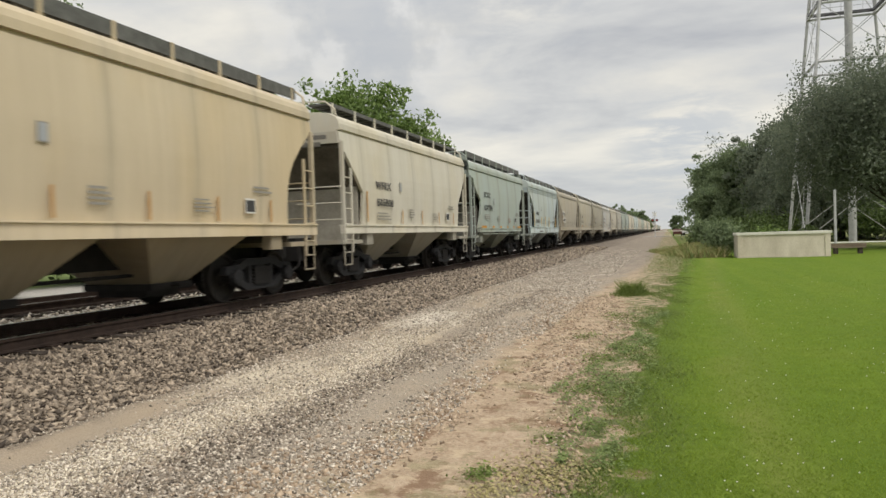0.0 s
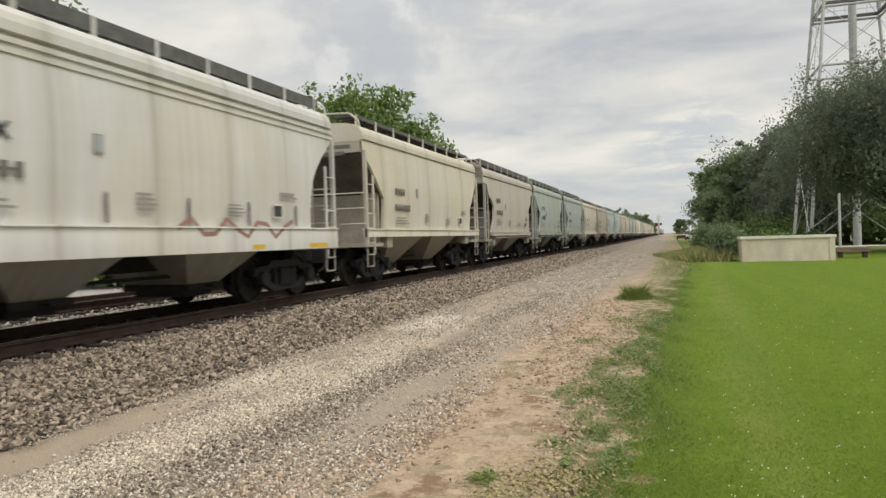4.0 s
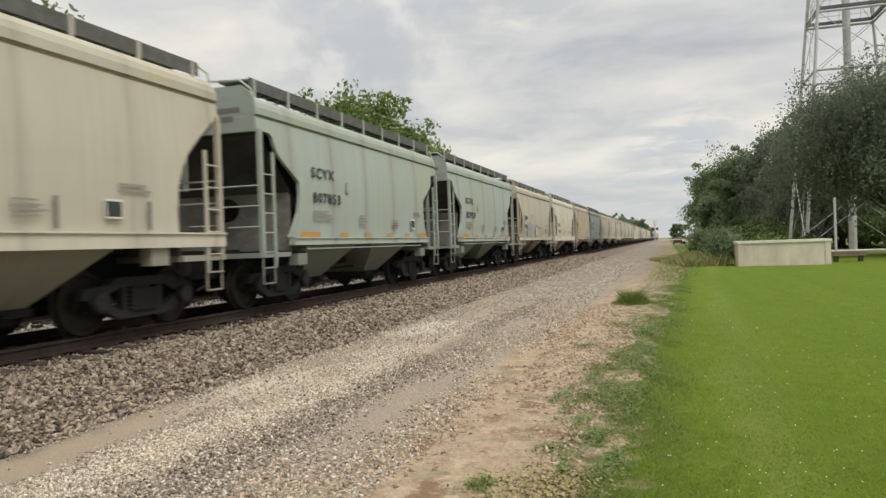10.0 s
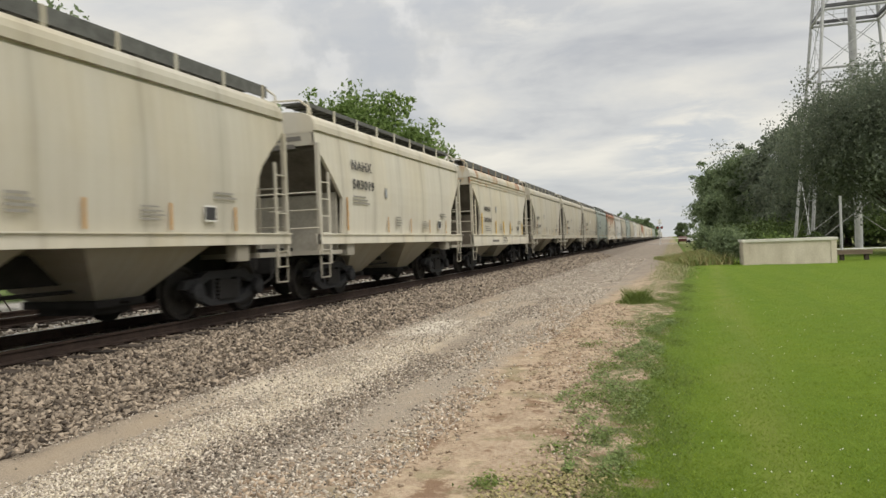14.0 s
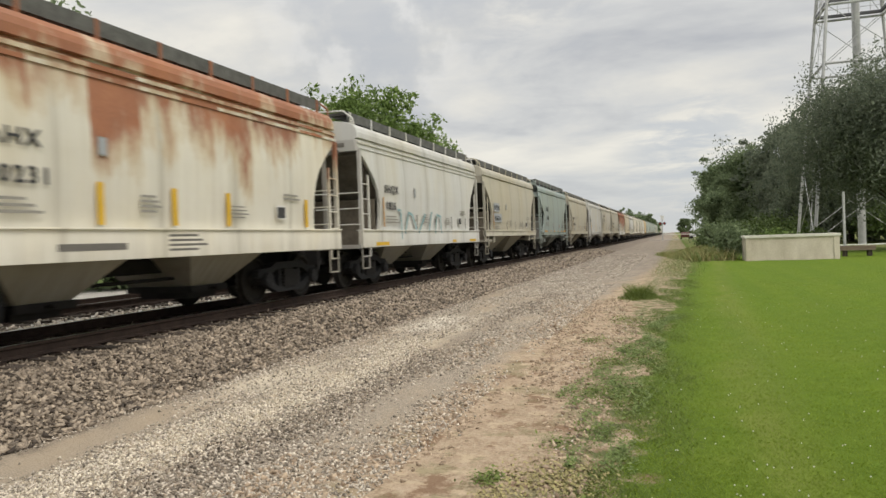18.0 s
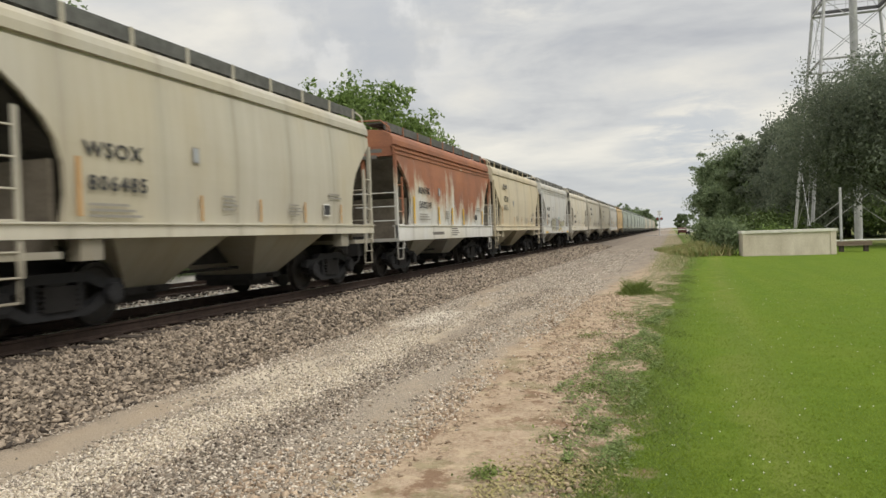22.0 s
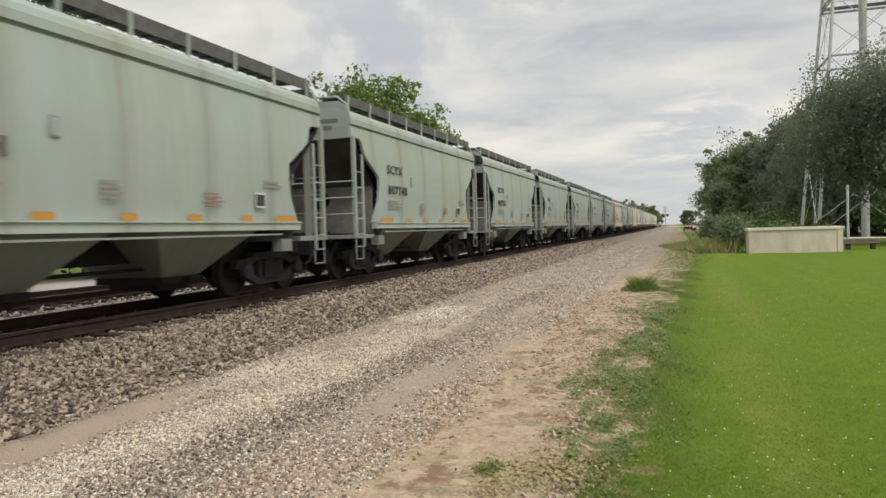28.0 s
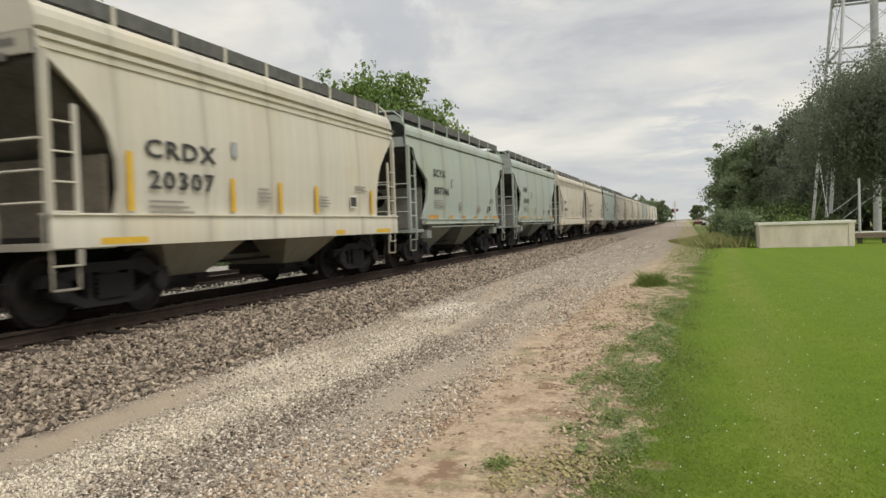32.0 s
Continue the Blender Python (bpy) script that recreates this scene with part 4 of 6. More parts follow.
        g.rod((-0.85, (b0 + b1) / 2, 0.42), (0.85, (b0 + b1) / 2, 0.42), 0.035)
        part("outlet_gate", g, GRIME, h)
    part("centre_sill", Shape().box(-0.28, 0.28, 0.0, L, 0.72, 1.15), GRIME, car)
    part("brake_cylinder", Shape().lathe([(-0.3, 0.05), (-0.28, 0.14), (0.2, 0.14), (0.24, 0.05)], (0.55, L - 1.6, 1.28), 12), GRIME, car)
    part("air_pipe", Shape().path([(0.45, 1.4, 1.12), (0.4, 3.0, 0.62), (0.4, 7.8, 0.62), (0.45, 9.1, 1.12)], 0.03), GRIME, car)
    # running boards each side of the hatches
    for sx in (1, -1):
        s = Shape()
        x_out = 1.30 if style in ("angled", "stepped") else 1.20
        x0, x1 = sorted((sx * 0.66, sx * x_out))
        zb = 4.29 if style == "angled" else 4.24
        s.box(x0, x1, 0.1, L - 0.1, zb - 0.04, zb)
        for i in range(28):
            y = 0.3 + i * (L - 0.6) / 27
            s.box(x0, x1, y - 0.01, y + 0.01, zb - 0.07, zb - 0.04)
        x = sx * x_out
        s.box(x - 0.012, x + 0.012, 0.1, L - 0.1, zb - (0.07 if style == "diagonal" else 0.20), zb + 0.02)
        if sx < 0:
            for i in range(9):
                y = 0.25 + i * (L - 0.5) / 8
                s.box(-x_out - 0.03, -x_out + 0.005, y - 0.03, y + 0.03, 3.86, zb + 0.025)
        wb = part("running_board", s, GRATE, car)
        for i in range(9 if sx > 0 else 0):
            y = 0.25 + i * (L - 0.5) / 8
            b = Shape().box(*sorted((sx * x_out - 0.005 * sx, sx * x_out + 0.03 * sx)), y - 0.03, y + 0.03, 3.86, zb + 0.025)
            part("bracket", b, PAINT, wb)
    hatch = Shape().box(-0.3, 0.3, 0.6, L - 0.6, 4.05, 4.16, 0.05)
    part("roof_hatch", hatch, PAINT, car)
    bw = Shape().lathe([(-0.02, 0.29), (0.02, 0.29), (0.02, 0.25), (-0.02, 0.25)], (0, 0, 0), 16)
    for i in range(3):
        a = i * math.pi / 3
        bw.rod((0, 0.28 * math.cos(a), 0.28 * math.sin(a)), (0, -0.28 * math.cos(a), -0.28 * math.sin(a)), 0.015, n=5)
    o = part("brake_wheel", bw, GRIME, car)
    o.location, o.rotation_euler = (-0.75, L + 0.05, 2.3), (0, 0, math.pi / 2)
    return car


PAINTED = ("side_sheet", "eave_ledge", "end_gusset", "roof", "end_panel", "bulkhead", "end_post", "cross_bar", "end_platform", "corner_post", "ladder", "bolster_end", "stirrup_step", "roof_handrail", "side_sill", "sill_flange", "rib", "hopper", "bracket", "roof_hatch")

# colours of car paint
BEIGE, SAND, CREAM = (0.515, 0.492, 0.42), (0.45, 0.42, 0.352), (0.60, 0.575, 0.50)
GREEN, BLUE, PALE_BLUE = (0.368, 0.440, 0.420), (0.305, 0.38, 0.38), (0.485, 0.575, 0.595)
WHITE, GREY, TAN = (0.61, 0.618, 0.605), (0.46, 0.45, 0.41), (0.60, 0.54, 0.415)
BROWN, ORANGE = (0.54, 0.49, 0.42), (0.62, 0.46, 0.25)
DUN, GREYED, PALE = (0.57, 0.485, 0.35), (0.49, 0.47, 0.40), (0.70, 0.675, 0.595)

# front post's place at the start, style, sill depth, colour, rust, lines of lettering ("#" stands for a bar), extras
TRAIN = [
    (3.1, "round", 0.22, DUN, 0, ("#", "#"), "streaks"),
    (15.1, "diagonal", 0.20, CREAM, 0, ("WFRX", "805808"), "streaks"),
    (26.4, "angled", 0.15, GREEN, 0, ("SCYX", "807704"), "reflectors"),
    (38.5, "slanted", 0.34, PALE_BLUE, 0, ("PWRX", "#"), "yellow"),
    (49.9, "round", 0.20, SAND, 0, ("WFRX", "811199"), "patch"),
    (61.7, "round", 0.20, BEIGE, 0, ("CEFX", "317006"), "blocks"),
    (73.5, "round", 0.20, GREYED, 0, ("#", "#"), "streaks"),
    (85.1, "round", 0.42, WHITE, 0, ("SHQX", "#"), "spray_low"),
    (97.4, "diagonal", 0.20, CREAM, 0, ("#", "#"), ""),
    (109.2, "angled", 0.15, GREY, 0, ("#", "#"), ""),
    (120.4, "angled", 0.15, GREEN, 0, ("SCYX", "807963"), "reflectors"),
    (132.0, "angled", 0.15, GREEN, 0, ("SCYX", "807624"), "reflectors"),
    (143.9, "diagonal", 0.24, CREAM, 0, ("SEJX", "131772"), "streaks"),
    (155.75, "round", 0.20, BEIGE, 0, ("WSOX", "804957"), "sill_marks"),
    (167.3, "angled", 0.15, PALE_BLUE, 0, ("DSIX", "8149"), "reflectors"),
    (179.3, "angled", 0.15, PALE_BLUE, 0, ("DSIX", "8184"), "reflectors"),
    (190.9, "round", 0.22, BEIGE, 0, ("CRDX", "21857"), "streaks"),
    (202.8, "round", 0.22, BEIGE, 0, ("WFRX", "811249"), "patch"),
    (214.6, "angled", 0.15, GREEN, 0, ("SCYX", "807853"), "reflectors"),
    (226.6, "angled", 0.15, GREEN, 0, ("SCYX", "807929"), "reflectors"),
    (238.45, "round", 0.22, BEIGE, 0, ("CRDX", "#"), "spray_blue"),
    (250.3, "stepped", 0.30, PALE, 0, ("PWRX", "120148"), "streaks"),
    (262.1, "ribbed", 0.15, BROWN, 0, ("PW   RX", "79   89"), "yellow"),
    (274.0, "angled", 0.15, BLUE, 0, ("SEJX", "1084"), "reflectors"),
    (286.0, "round", 0.20, BEIGE, 0, ("WSOX", "#"), "streaks"),
    (297.9, "diagonal", 0.22, CREAM, 0, ("NAHX", "503019"), "streaks"),
    (310.1, "round", 0.42, CREAM, 0.44, ("NAHX", "#"), "yellow"),
    (322.0, "round", 0.20, BEIGE, 0, ("#", "#"), "streaks"),
    (333.9, "round", 0.20, BEIGE, 0, ("#", "#"), "streaks"),
    (345.8, "round", 0.20, BEIGE, 0, ("WSOX", "805019"), "disc"),
    (357.2, "angled", 0.15, GREEN, 0, ("SCYX", "807968"), "reflectors"),
    (369.3, "round", 0.42, PALE, 0.72, ("NAHX", "500231"), "yellow"),
    (381.1, "round", 0.42, WHITE, 0, ("SHQX", "1826"), "spray_wave"),
    (392.8, "round", 0.22, GREYED, 0, ("WFRX", "406064"), "patch"),
    (404.85, "angled", 0.15, BLUE, 0, ("SEJX", "1188"), "reflectors"),
    (416.95, "round", 0.20, GREYED, 0, ("#", "#"), "streaks"),
    (429.0, "ribbed", 0.15, WHITE, 0, ("PW   RX", "79   85"), "yellow"),
    (440.4, "diagonal", 0.22, CREAM, 0, ("NAHX", "503136"), "streaks"),
    (452.5, "round", 0.20, GREYED, 0, ("WSOX", "806485"), "streaks"),
    (464.8, "round", 0.42, WHITE, 0.96, ("NAHX", "500219"), "yellow"),
    (476.1, "diagonal", 0.20, TAN, 0, ("#", "1750"), "streaks"),
    (487.9, "round", 0.42, WHITE, 0, ("SHQX", "1738"), "spray_grey"),
    (500.05, "stepped", 0.30, PALE, 0, ("PWRX", "120187"), "streaks"),
    (511.7, "diagonal", 0.22, CREAM, 0, ("NAHX", "503067"), "spray_dark"),
    (523.9, "diagonal", 0.20, BEIGE, 0, ("WFRX", "805718"), "streaks"),
    (535.7, "round", 0.42, WHITE, 0, ("#", "#"), "yellow"),
    (547.7, "diagonal", 0.20, ORANGE, 0.25, ("#", "#"), ""),
    (559.7, "angled", 0.15, GREEN, 0, ("#", "#"), "reflectors"),
    (571.5, "angled", 0.15, GREEN, 0, ("SEJX", "#"), "reflectors"),
    (583.6, "angled", 0.15, GREEN, 0, ("SCYX", "807748"), "reflectors"),
    (595.5, "angled", 0.15, GREEN, 0, ("SCYX", "807951"), "reflectors"),
    (607.4, "angled", 0.15, GREEN, 0, ("SEJX", "1178"), "reflectors"),
    (619.7, "angled", 0.15, GREEN, 0, ("SEJX", "#"), "reflectors"),
    (631.5, "angled", 0.15, GREEN, 0, ("SEJX", "#"), "reflectors"),
    (643.9, "angled", 0.15, GREEN, 0, ("SCYX", "807608"), "reflectors"),
    (656.1, "round", 0.42, CREAM, 0, ("CRDX", "20307"), "yellow"),
    (667.7, "angled", 0.15, GREEN, 0, ("SCYX", "807746"), "reflectors"),
    (680.0, "angled", 0.15, GREEN, 0, ("#", "#"), "reflectors"),
    (691.9, "round", 0.42, CREAM, 0, ("#", "#"), ""),
    (703.8, "round", 0.20, CREAM, 0, ("#", "#"), ""),
    (715.6, "angled", 0.15, GREEN, 0, ("#", "#"), ""),
    (727.5, "angled", 0.15, GREY, 0, ("#", "#"), ""),
    (739.4, "round", 0.20, BEIGE, 0, ("#", "#"), ""),
    (751.3, "diagonal", 0.20, CREAM, 0, ("#", "#"), ""),
    (763.2, "round", 0.20, BEIGE, 0, ("#", "#"), ""),
    (775.0, "angled", 0.15, GREEN, 0, ("#", "#"), ""),
    (786.9, "round", 0.20, BEIGE, 0, ("#", "#"), ""),
    (798.8, "diagonal", 0.20, CREAM, 0, ("#", "#"), ""),
    (810.7, "round", 0.42, WHITE, 0, ("#", "#"), ""),
    (822.6, "round", 0.20, CREAM, 0, ("#", "#"), ""),
]
COLOUR_WORDS = {BEIGE: "beige", SAND: "dirty sand-coloured", CREAM: "cream", GREEN: "grey-green", BLUE: "blue-green", PALE_BLUE: "pale blue", WHITE: "off-white", GREY: "grey", TAN: "yellowish tan", BROWN: "brown-stained cream", DUN: "brownish dun", PALE: "cream-white", GREYED: "greyish beige", ORANGE: "orange"}
STYLE_WORDS = {"round": "with rounded side sheets", "angled": "with angled ends and orange reflectors", "diagonal": "with diagonal end cut-outs", "ribbed": "with upright outside ribs", "stepped": "with stepped end cut-outs", "slanted": "with slanted ends"}

TEXT_TURN = Matrix(((0, 0, 1, 0), (1, 0, 0, 0), (0, 1, 0, 0), (0, 0, 0, 1)))
SIDE = 1.566


def text_mesh(words, size, stretch=1.0):
    c = bpy.data.curves.new("lettering", "FONT")
    c.body, c.size, c.resolution_u, c.extrude, c.offset = words, size, 2, 0.002, 0.006 * size / 0.3
    c.space_character = 1.16
    ob = bpy.data.objects.new("lettering", c)
    me = bpy.data.meshes.new_from_object(ob)
    bpy.data.objects.remove(ob)
    me.transform(TEXT_TURN @ Matrix.Diagonal((stretch, 1, 1, 1)))
    me.materials.clear()
    return me


def plate(name, y, z, w, h, mat, parent, thick=0.003, x=SIDE):
    return part(name, Shape().box(x - thick, x, y, y + w, z, z + h), mat, parent)


def stencil_block(name, y, z, w, rows, mat, parent, gap=0.075, h=0.035):
    """A block of writing too small to read, as plain bars."""
    s = Shape()
    for i in range(rows):
        wi = w * (0.75 + 0.25 * ((i * 7) % 3) / 2)
        s.box(SIDE - 0.003, SIDE, y, y + wi, z - i * gap, z - i * gap + h)
    return part(name, s, mat, parent)


def spray(name, strokes, mat, parent, r=0.05):
    """Sprayed lines, each stroke a ribbon of its own."""
    for stroke in strokes:
        way = [Vector(p) for p in stroke]
        v = []
        for i, p in enumerate(way):
            d = (way[min(i + 1, len(way) - 1)] - way[max(i - 1, 0)]).normalized()
            n = Vector((-d.y, d.x)) * r
            end = d * r * (-0.6 if i == 0 else 0.6 if i == len(way) - 1 else 0.0)
            for q in (p + end + n, p + end - n):
                v.append((SIDE + 0.002, q.x, q.y))
        part(name, Shape().add(v, [(2 * i, 2 * i + 1, 2 * i + 3, 2 * i + 2) for i in range(len(way) - 1)]), mat, parent)


def letter_car(car, body, style, sill, lines, extra):
    y0, z, drop, size, wide = {"angled": (1.92, 2.60, 0.52, 0.31, 1.28), "round": (1.42, 2.27, 0.43, 0.28, 1.15), "diagonal": (1.90, 2.34, 0.43, 0.28, 1.2), "ribbed": (1.66, 2.33, 0.37, 0.25, 1.2), "stepped": (1.55, 2.10, 0.42, 0.28, 1.1), "slanted": (1.9, 2.10, 0.42, 0.28, 1.1)}[style]
    if lines[1].startswith("503"):
        y0, z, drop, size = 1.6, 2.92, 0.44, 0.31
    elif lines[0] == "DSIX":
        y0, size, wide = 1.62, 0.34, 1.3
    elif lines[1] == "1750":
        z, drop, size, y0 = 3.05, 0.54, 0.32, 1.62
    elif lines[1] == "20307":
        size, wide, z, y0 = 0.36, 1.45, 2.21, 1.6
    elif lines[0] == "SHQX":
        z = 2.38
    elif style == "round" and lines[0] == "NAHX":
        y0, z = 1.72, 2.36
    elif lines[1] == "805718":
        z, drop = 2.92, 0.50
    if extra == "patch":
        # fresh patches under the stencilled lines
        for i, w in ((0, 0.98), (1, 1.38)):
            plate("paint_patch", y0 - 0.06, z - i * drop - 0.07, w, 0.36, GREY_SPRAY if lines[1] == "406064" else PATCH_WHITE, car)
    for i, words in enumerate(lines):
        zz = z - i * drop
        if words == "#":
            # one comb-shaped bar stands for a line of characters
            n, h = (4 if i == 0 else 6), size * 0.66
            comb = [(y0, zz)]
            for j in range(n):
                a = y0 + 0.2 * j
                comb += [(a + 0.11, zz), (a + 0.11, zz + h * 0.4), (a + 0.2, zz + h * 0.4), (a + 0.2, zz)] if j < n - 1 else [(a + 0.11, zz)]
            for j in reversed(range(n)):
                a = y0 + 0.2 * j
                comb += [(a + 0.11, zz + h), (a, zz + h)] + ([(a, zz + h * 0.6), (a - 0.09, zz + h * 0.6)] if j else [])
            me = Shape().prism([(SIDE - 0.003, a, b) for a, b in comb], [(SIDE, a, b) for a, b in comb])
            part("lettering", me, FAINT_INK, car)
        else:
            ob = part("lettering", text_mesh(words, size, wide), INK, car, "black stencilled lettering")
            ob.data.materials.append(INK)
            ob.location = (SIDE + (0.003 if extra == "patch" else -0.002), y0 + (0.05 if i else 0), zz)
    stencil_block("weight_data", y0 + 0.05, z - drop - 0.2, 0.95, 3, PALE_INK, car)
    stencil_block("load_data", 4.35, 1.85, 0.42, 4, PALE_INK, car, 0.07)
    stencil_block("inspection_data", 8.2, 2.05, 0.7, 2, PALE_INK, car)
    stencil_block("notice", 6.5, 1.78, 0.5, 4, RED_INK if "reflectors" in extra else PALE_INK, car, 0.06, 0.025)
    plate("white_plate", 7.93, 1.60, 0.31, 0.26, WHITE_MARK, car)
    plate("consolidated_plate", 7.95, 1.625, 0.27, 0.205, INK, car, x=SIDE + 0.003)
    plate("small_plate", 3.6, 2.35, 0.16, 0.25, PALE_INK, car)
    plate("small_plate", 3.618, 2.368, 0.124, 0.214, GREY_SPRAY, car, x=SIDE + 0.003)
    if "reflectors" in extra:
        for y, w in ((1.4, 0.85), (3.3, 0.32), (4.7, 0.3), (6.1, 0.3), (7.5, 0.3), (8.55, 0.75)):
            plate("reflector", y, 1.36, w, 0.095, ORANGE_MARK, car)
    elif extra == "blocks":
        for y, w, h in ((1.42, 0.42, 0.17), (3.75, 0.26, 0.12), (5.05, 0.26, 0.12), (6.3, 0.2, 0.1), (8.75, 0.3, 0.13)):
            plate("reflector", y, 1.47, w, h, YELLOW_MARK if y > 2 else ORANGE_MARK, car)
    elif extra == "sill_marks":
        for y in (1.3, 3.2, 4.75, 6.2, 7.6, 9.0):
            plate("reflector", y, 1.30, 0.55, 0.07, DULL_ORANGE, car, x=SIDE + 0.002)
    elif extra == "yellow":
        for y in (1.25, 3.55, 5.0, 6.35, 9.0):
            plate("reflector", y, 1.46, 0.12, 0.55 if y > 2 else 0.80, YELLOW_MARK, car)
    elif extra:
        for y in (3.75, 5.45, 7.1, 8.75):
            plate("reflector", y, 1.46, 0.06, 0.40, FAINT_INK if extra != "streaks" else DULL_ORANGE, car)
        plate("reflector", 1.28, 1.5, 0.08, 0.75, DULL_ORANGE, car)
    if sill >= 0.34:
        if style == "slanted" or lines[0] == "NAHX":
            stencil_block("sill_data", 4.9, 1.30, 0.9, 4, FAINT_INK, car, 0.07)
            plate("sill_lettering", 2.9, 1.13, 1.15, 0.09, FAINT_INK, car, x=SIDE + 0.002)
        else:
            for y, w in ((0.75, 0.85), (7.2, 0.4), (9.3, 0.8)):
                plate("sill_reflector", y, 1.42 - sill + 0.03, w, 0.085, YELLOW_MARK, car, x=SIDE + 0.002)
    if style == "ribbed" and lines[1] == "79   89":
        for i in range(4, 8):
            y = 1.55 + i * (CAR_LENGTH - 3.1) / 8
            plate("repaint_patch", y + 0.06, 3.02, 0.81, 0.50, REPAINT, car, x=1.542)
    if extra == "disc":
        s = Shape()
        s.prism([(SIDE - 0.004, 4.35 + 0.22 * math.cos(i * math.pi / 8), 2.62 + 0.22 * math.sin(i * math.pi / 8)) for i in range(16)], [(SIDE, 4.35 + 0.22 * math.cos(i * math.pi / 8), 2.62 + 0.22 * math.sin(i * math.pi / 8)) for i in range(16)])
        part("round_decal", s, WHITE_MARK, car)
    wave = lambda y, w, z, h, n: [(y + w * i / n, z + h * math.sin(i * 1.9)) for i in range(n + 1)]
    if extra == "spray_wave":
        spray("graffiti", [[(2.3, 1.95), (2.5, 1.95), (2.55, 1.2)], [(2.8, 1.35), (3.1, 1.9), (3.4, 1.85), (3.7, 1.45)], [(3.9, 1.35), (4.5, 1.9), (4.3, 1.7)], [(4.8, 1.4), (5.1, 1.95)], [(5.4, 1.35), (5.6, 1.9), (5.95, 1.85), (6.0, 1.35)]], BLUE_SPRAY, car, 0.045)
    elif extra == "spray_blue":
        spray("graffiti", [[(2.3, 1.95), (3.0, 2.02), (3.75, 1.9)], [(2.25, 1.6), (3.8, 1.6)]], GREY_SPRAY, car, 0.16)
        spray("graffiti", [[(2.3, 1.75), (3.75, 1.75)]], BLUE_SPRAY, car, 0.10)
        spray("graffiti", [[(4.75, 1.55), (4.8, 1.95)], [(5.15, 1.5), (5.2, 1.85)], [(5.6, 1.5), (5.65, 1.8)], [(6.05, 1.5), (6.1, 1.8)], [(6.5, 1.52), (6.55, 1.9)]], LIGHT_SPRAY, car, 0.13)
        spray("graffiti", [[(4.9, 1.36), (4.62, 1.55), (4.5, 1.85), (4.7, 2.06), (5.0, 2.0), (5.35, 1.95), (5.9, 1.82), (6.3, 1.92), (6.75, 1.9)], [(5.2, 1.45), (5.45, 1.5), (5.4, 1.75)], [(5.8, 1.45), (6.2, 1.5)], [(6.4, 1.8), (6.85, 1.8), (6.7, 1.65)]], FAINT_INK, car, 0.03)
        for y in (3.02, 4.86, 6.70):
            plate("reflector", y, 1.47, 0.12, 0.5, ORANGE_SPRAY, car, x=SIDE + 0.006)
    elif extra == "spray_grey":
        spray("graffiti", [[(3.15, 1.25), (3.25, 1.75)], [(3.75, 1.2), (3.85, 1.8)], [(4.3, 1.25), (4.4, 1.75)], [(6.9, 1.55), (7.6, 1.62), (8.1, 1.56)]], OLIVE_SPRAY, car, 0.17)
        spray("graffiti", [[(4.85, 1.25), (4.9, 1.75)], [(5.4, 1.3), (5.45, 1.7)]], GREY_SPRAY, car, 0.19)
        spray("graffiti", [[(2.85, 1.15), (2.95, 1.75), (3.25, 1.97), (3.5, 1.8), (3.45, 1.2)], [(3.5, 1.2), (3.6, 1.85), (3.9, 2.0), (4.1, 1.8), (4.05, 1.2)], [(4.1, 1.75), (4.4, 1.98), (4.65, 1.7), (4.6, 1.15)], [(4.7, 1.2), (4.75, 1.9), (5.1, 1.95), (5.2, 1.2)], [(5.25, 1.2), (5.3, 1.85), (5.65, 1.8), (5.6, 1.25)]], FAINT_INK, car, 0.028)
        spray("graffiti", [[(5.75, 1.95), (6.1, 1.92)]], BLUE_SPRAY, car, 0.08)
        spray("graffiti", [[(5.75, 1.75), (6.15, 1.75)], [(5.75, 1.63), (6.15, 1.63)]], MAROON_SPRAY, car, 0.03)
        spray("graffiti", [[(5.8, 1.42), (6.2, 1.46), (6.38, 1.65), (6.3, 1.9)], [(5.6, 1.15), (6.1, 1.2), (6.5, 1.3), (6.9, 1.24)]], OCHRE_SPRAY, car, 0.075)
    elif extra == "spray_dark":
        spray("graffiti", [[(4.6, 1.5), (4.9, 2.2), (4.8, 1.5)], wave(5.0, 1.6, 1.75, 0.25, 7)], FAINT_INK, car, 0.035)
    elif extra == "spray_low":
        spray("graffiti", [wave(5.2, 3.4, 1.40, 0.16, 11)], RED_INK, car, 0.04)


CAR_MODELS = {}
CARS = []
for place, style, sill, colour, rust, lines, extra in TRAIN:
    key = (style, sill)
    if key not in CAR_MODELS:
        car = CAR_MODELS[key] = build_car(style, sill)
    else:
        car = copy_thing(CAR_MODELS[key], Matrix.Identity(4))
    CARS.append((car, place))

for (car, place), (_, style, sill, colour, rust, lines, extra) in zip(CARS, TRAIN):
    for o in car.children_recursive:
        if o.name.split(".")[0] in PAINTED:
            kind = o.name.split(".")[0]
            # hoppers darker with dirt; end parts carry shade, sills light, in their paint
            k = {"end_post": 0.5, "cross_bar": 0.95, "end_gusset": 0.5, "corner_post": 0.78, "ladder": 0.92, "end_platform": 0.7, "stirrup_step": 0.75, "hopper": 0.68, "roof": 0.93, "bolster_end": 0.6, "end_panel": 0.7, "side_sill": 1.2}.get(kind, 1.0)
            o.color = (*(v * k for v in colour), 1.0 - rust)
    words = COLOUR_WORDS[colour] + (" rust-streaked" if rust else " weathered") + " covered hopper car " + STYLE_WORDS[style]
    if extra.startswith("spray"):
        words += " and graffiti"
    tagged(car, words, "freight car", "hopper cars of the train")
    letter_car(car, None, style, sill, lines, extra)


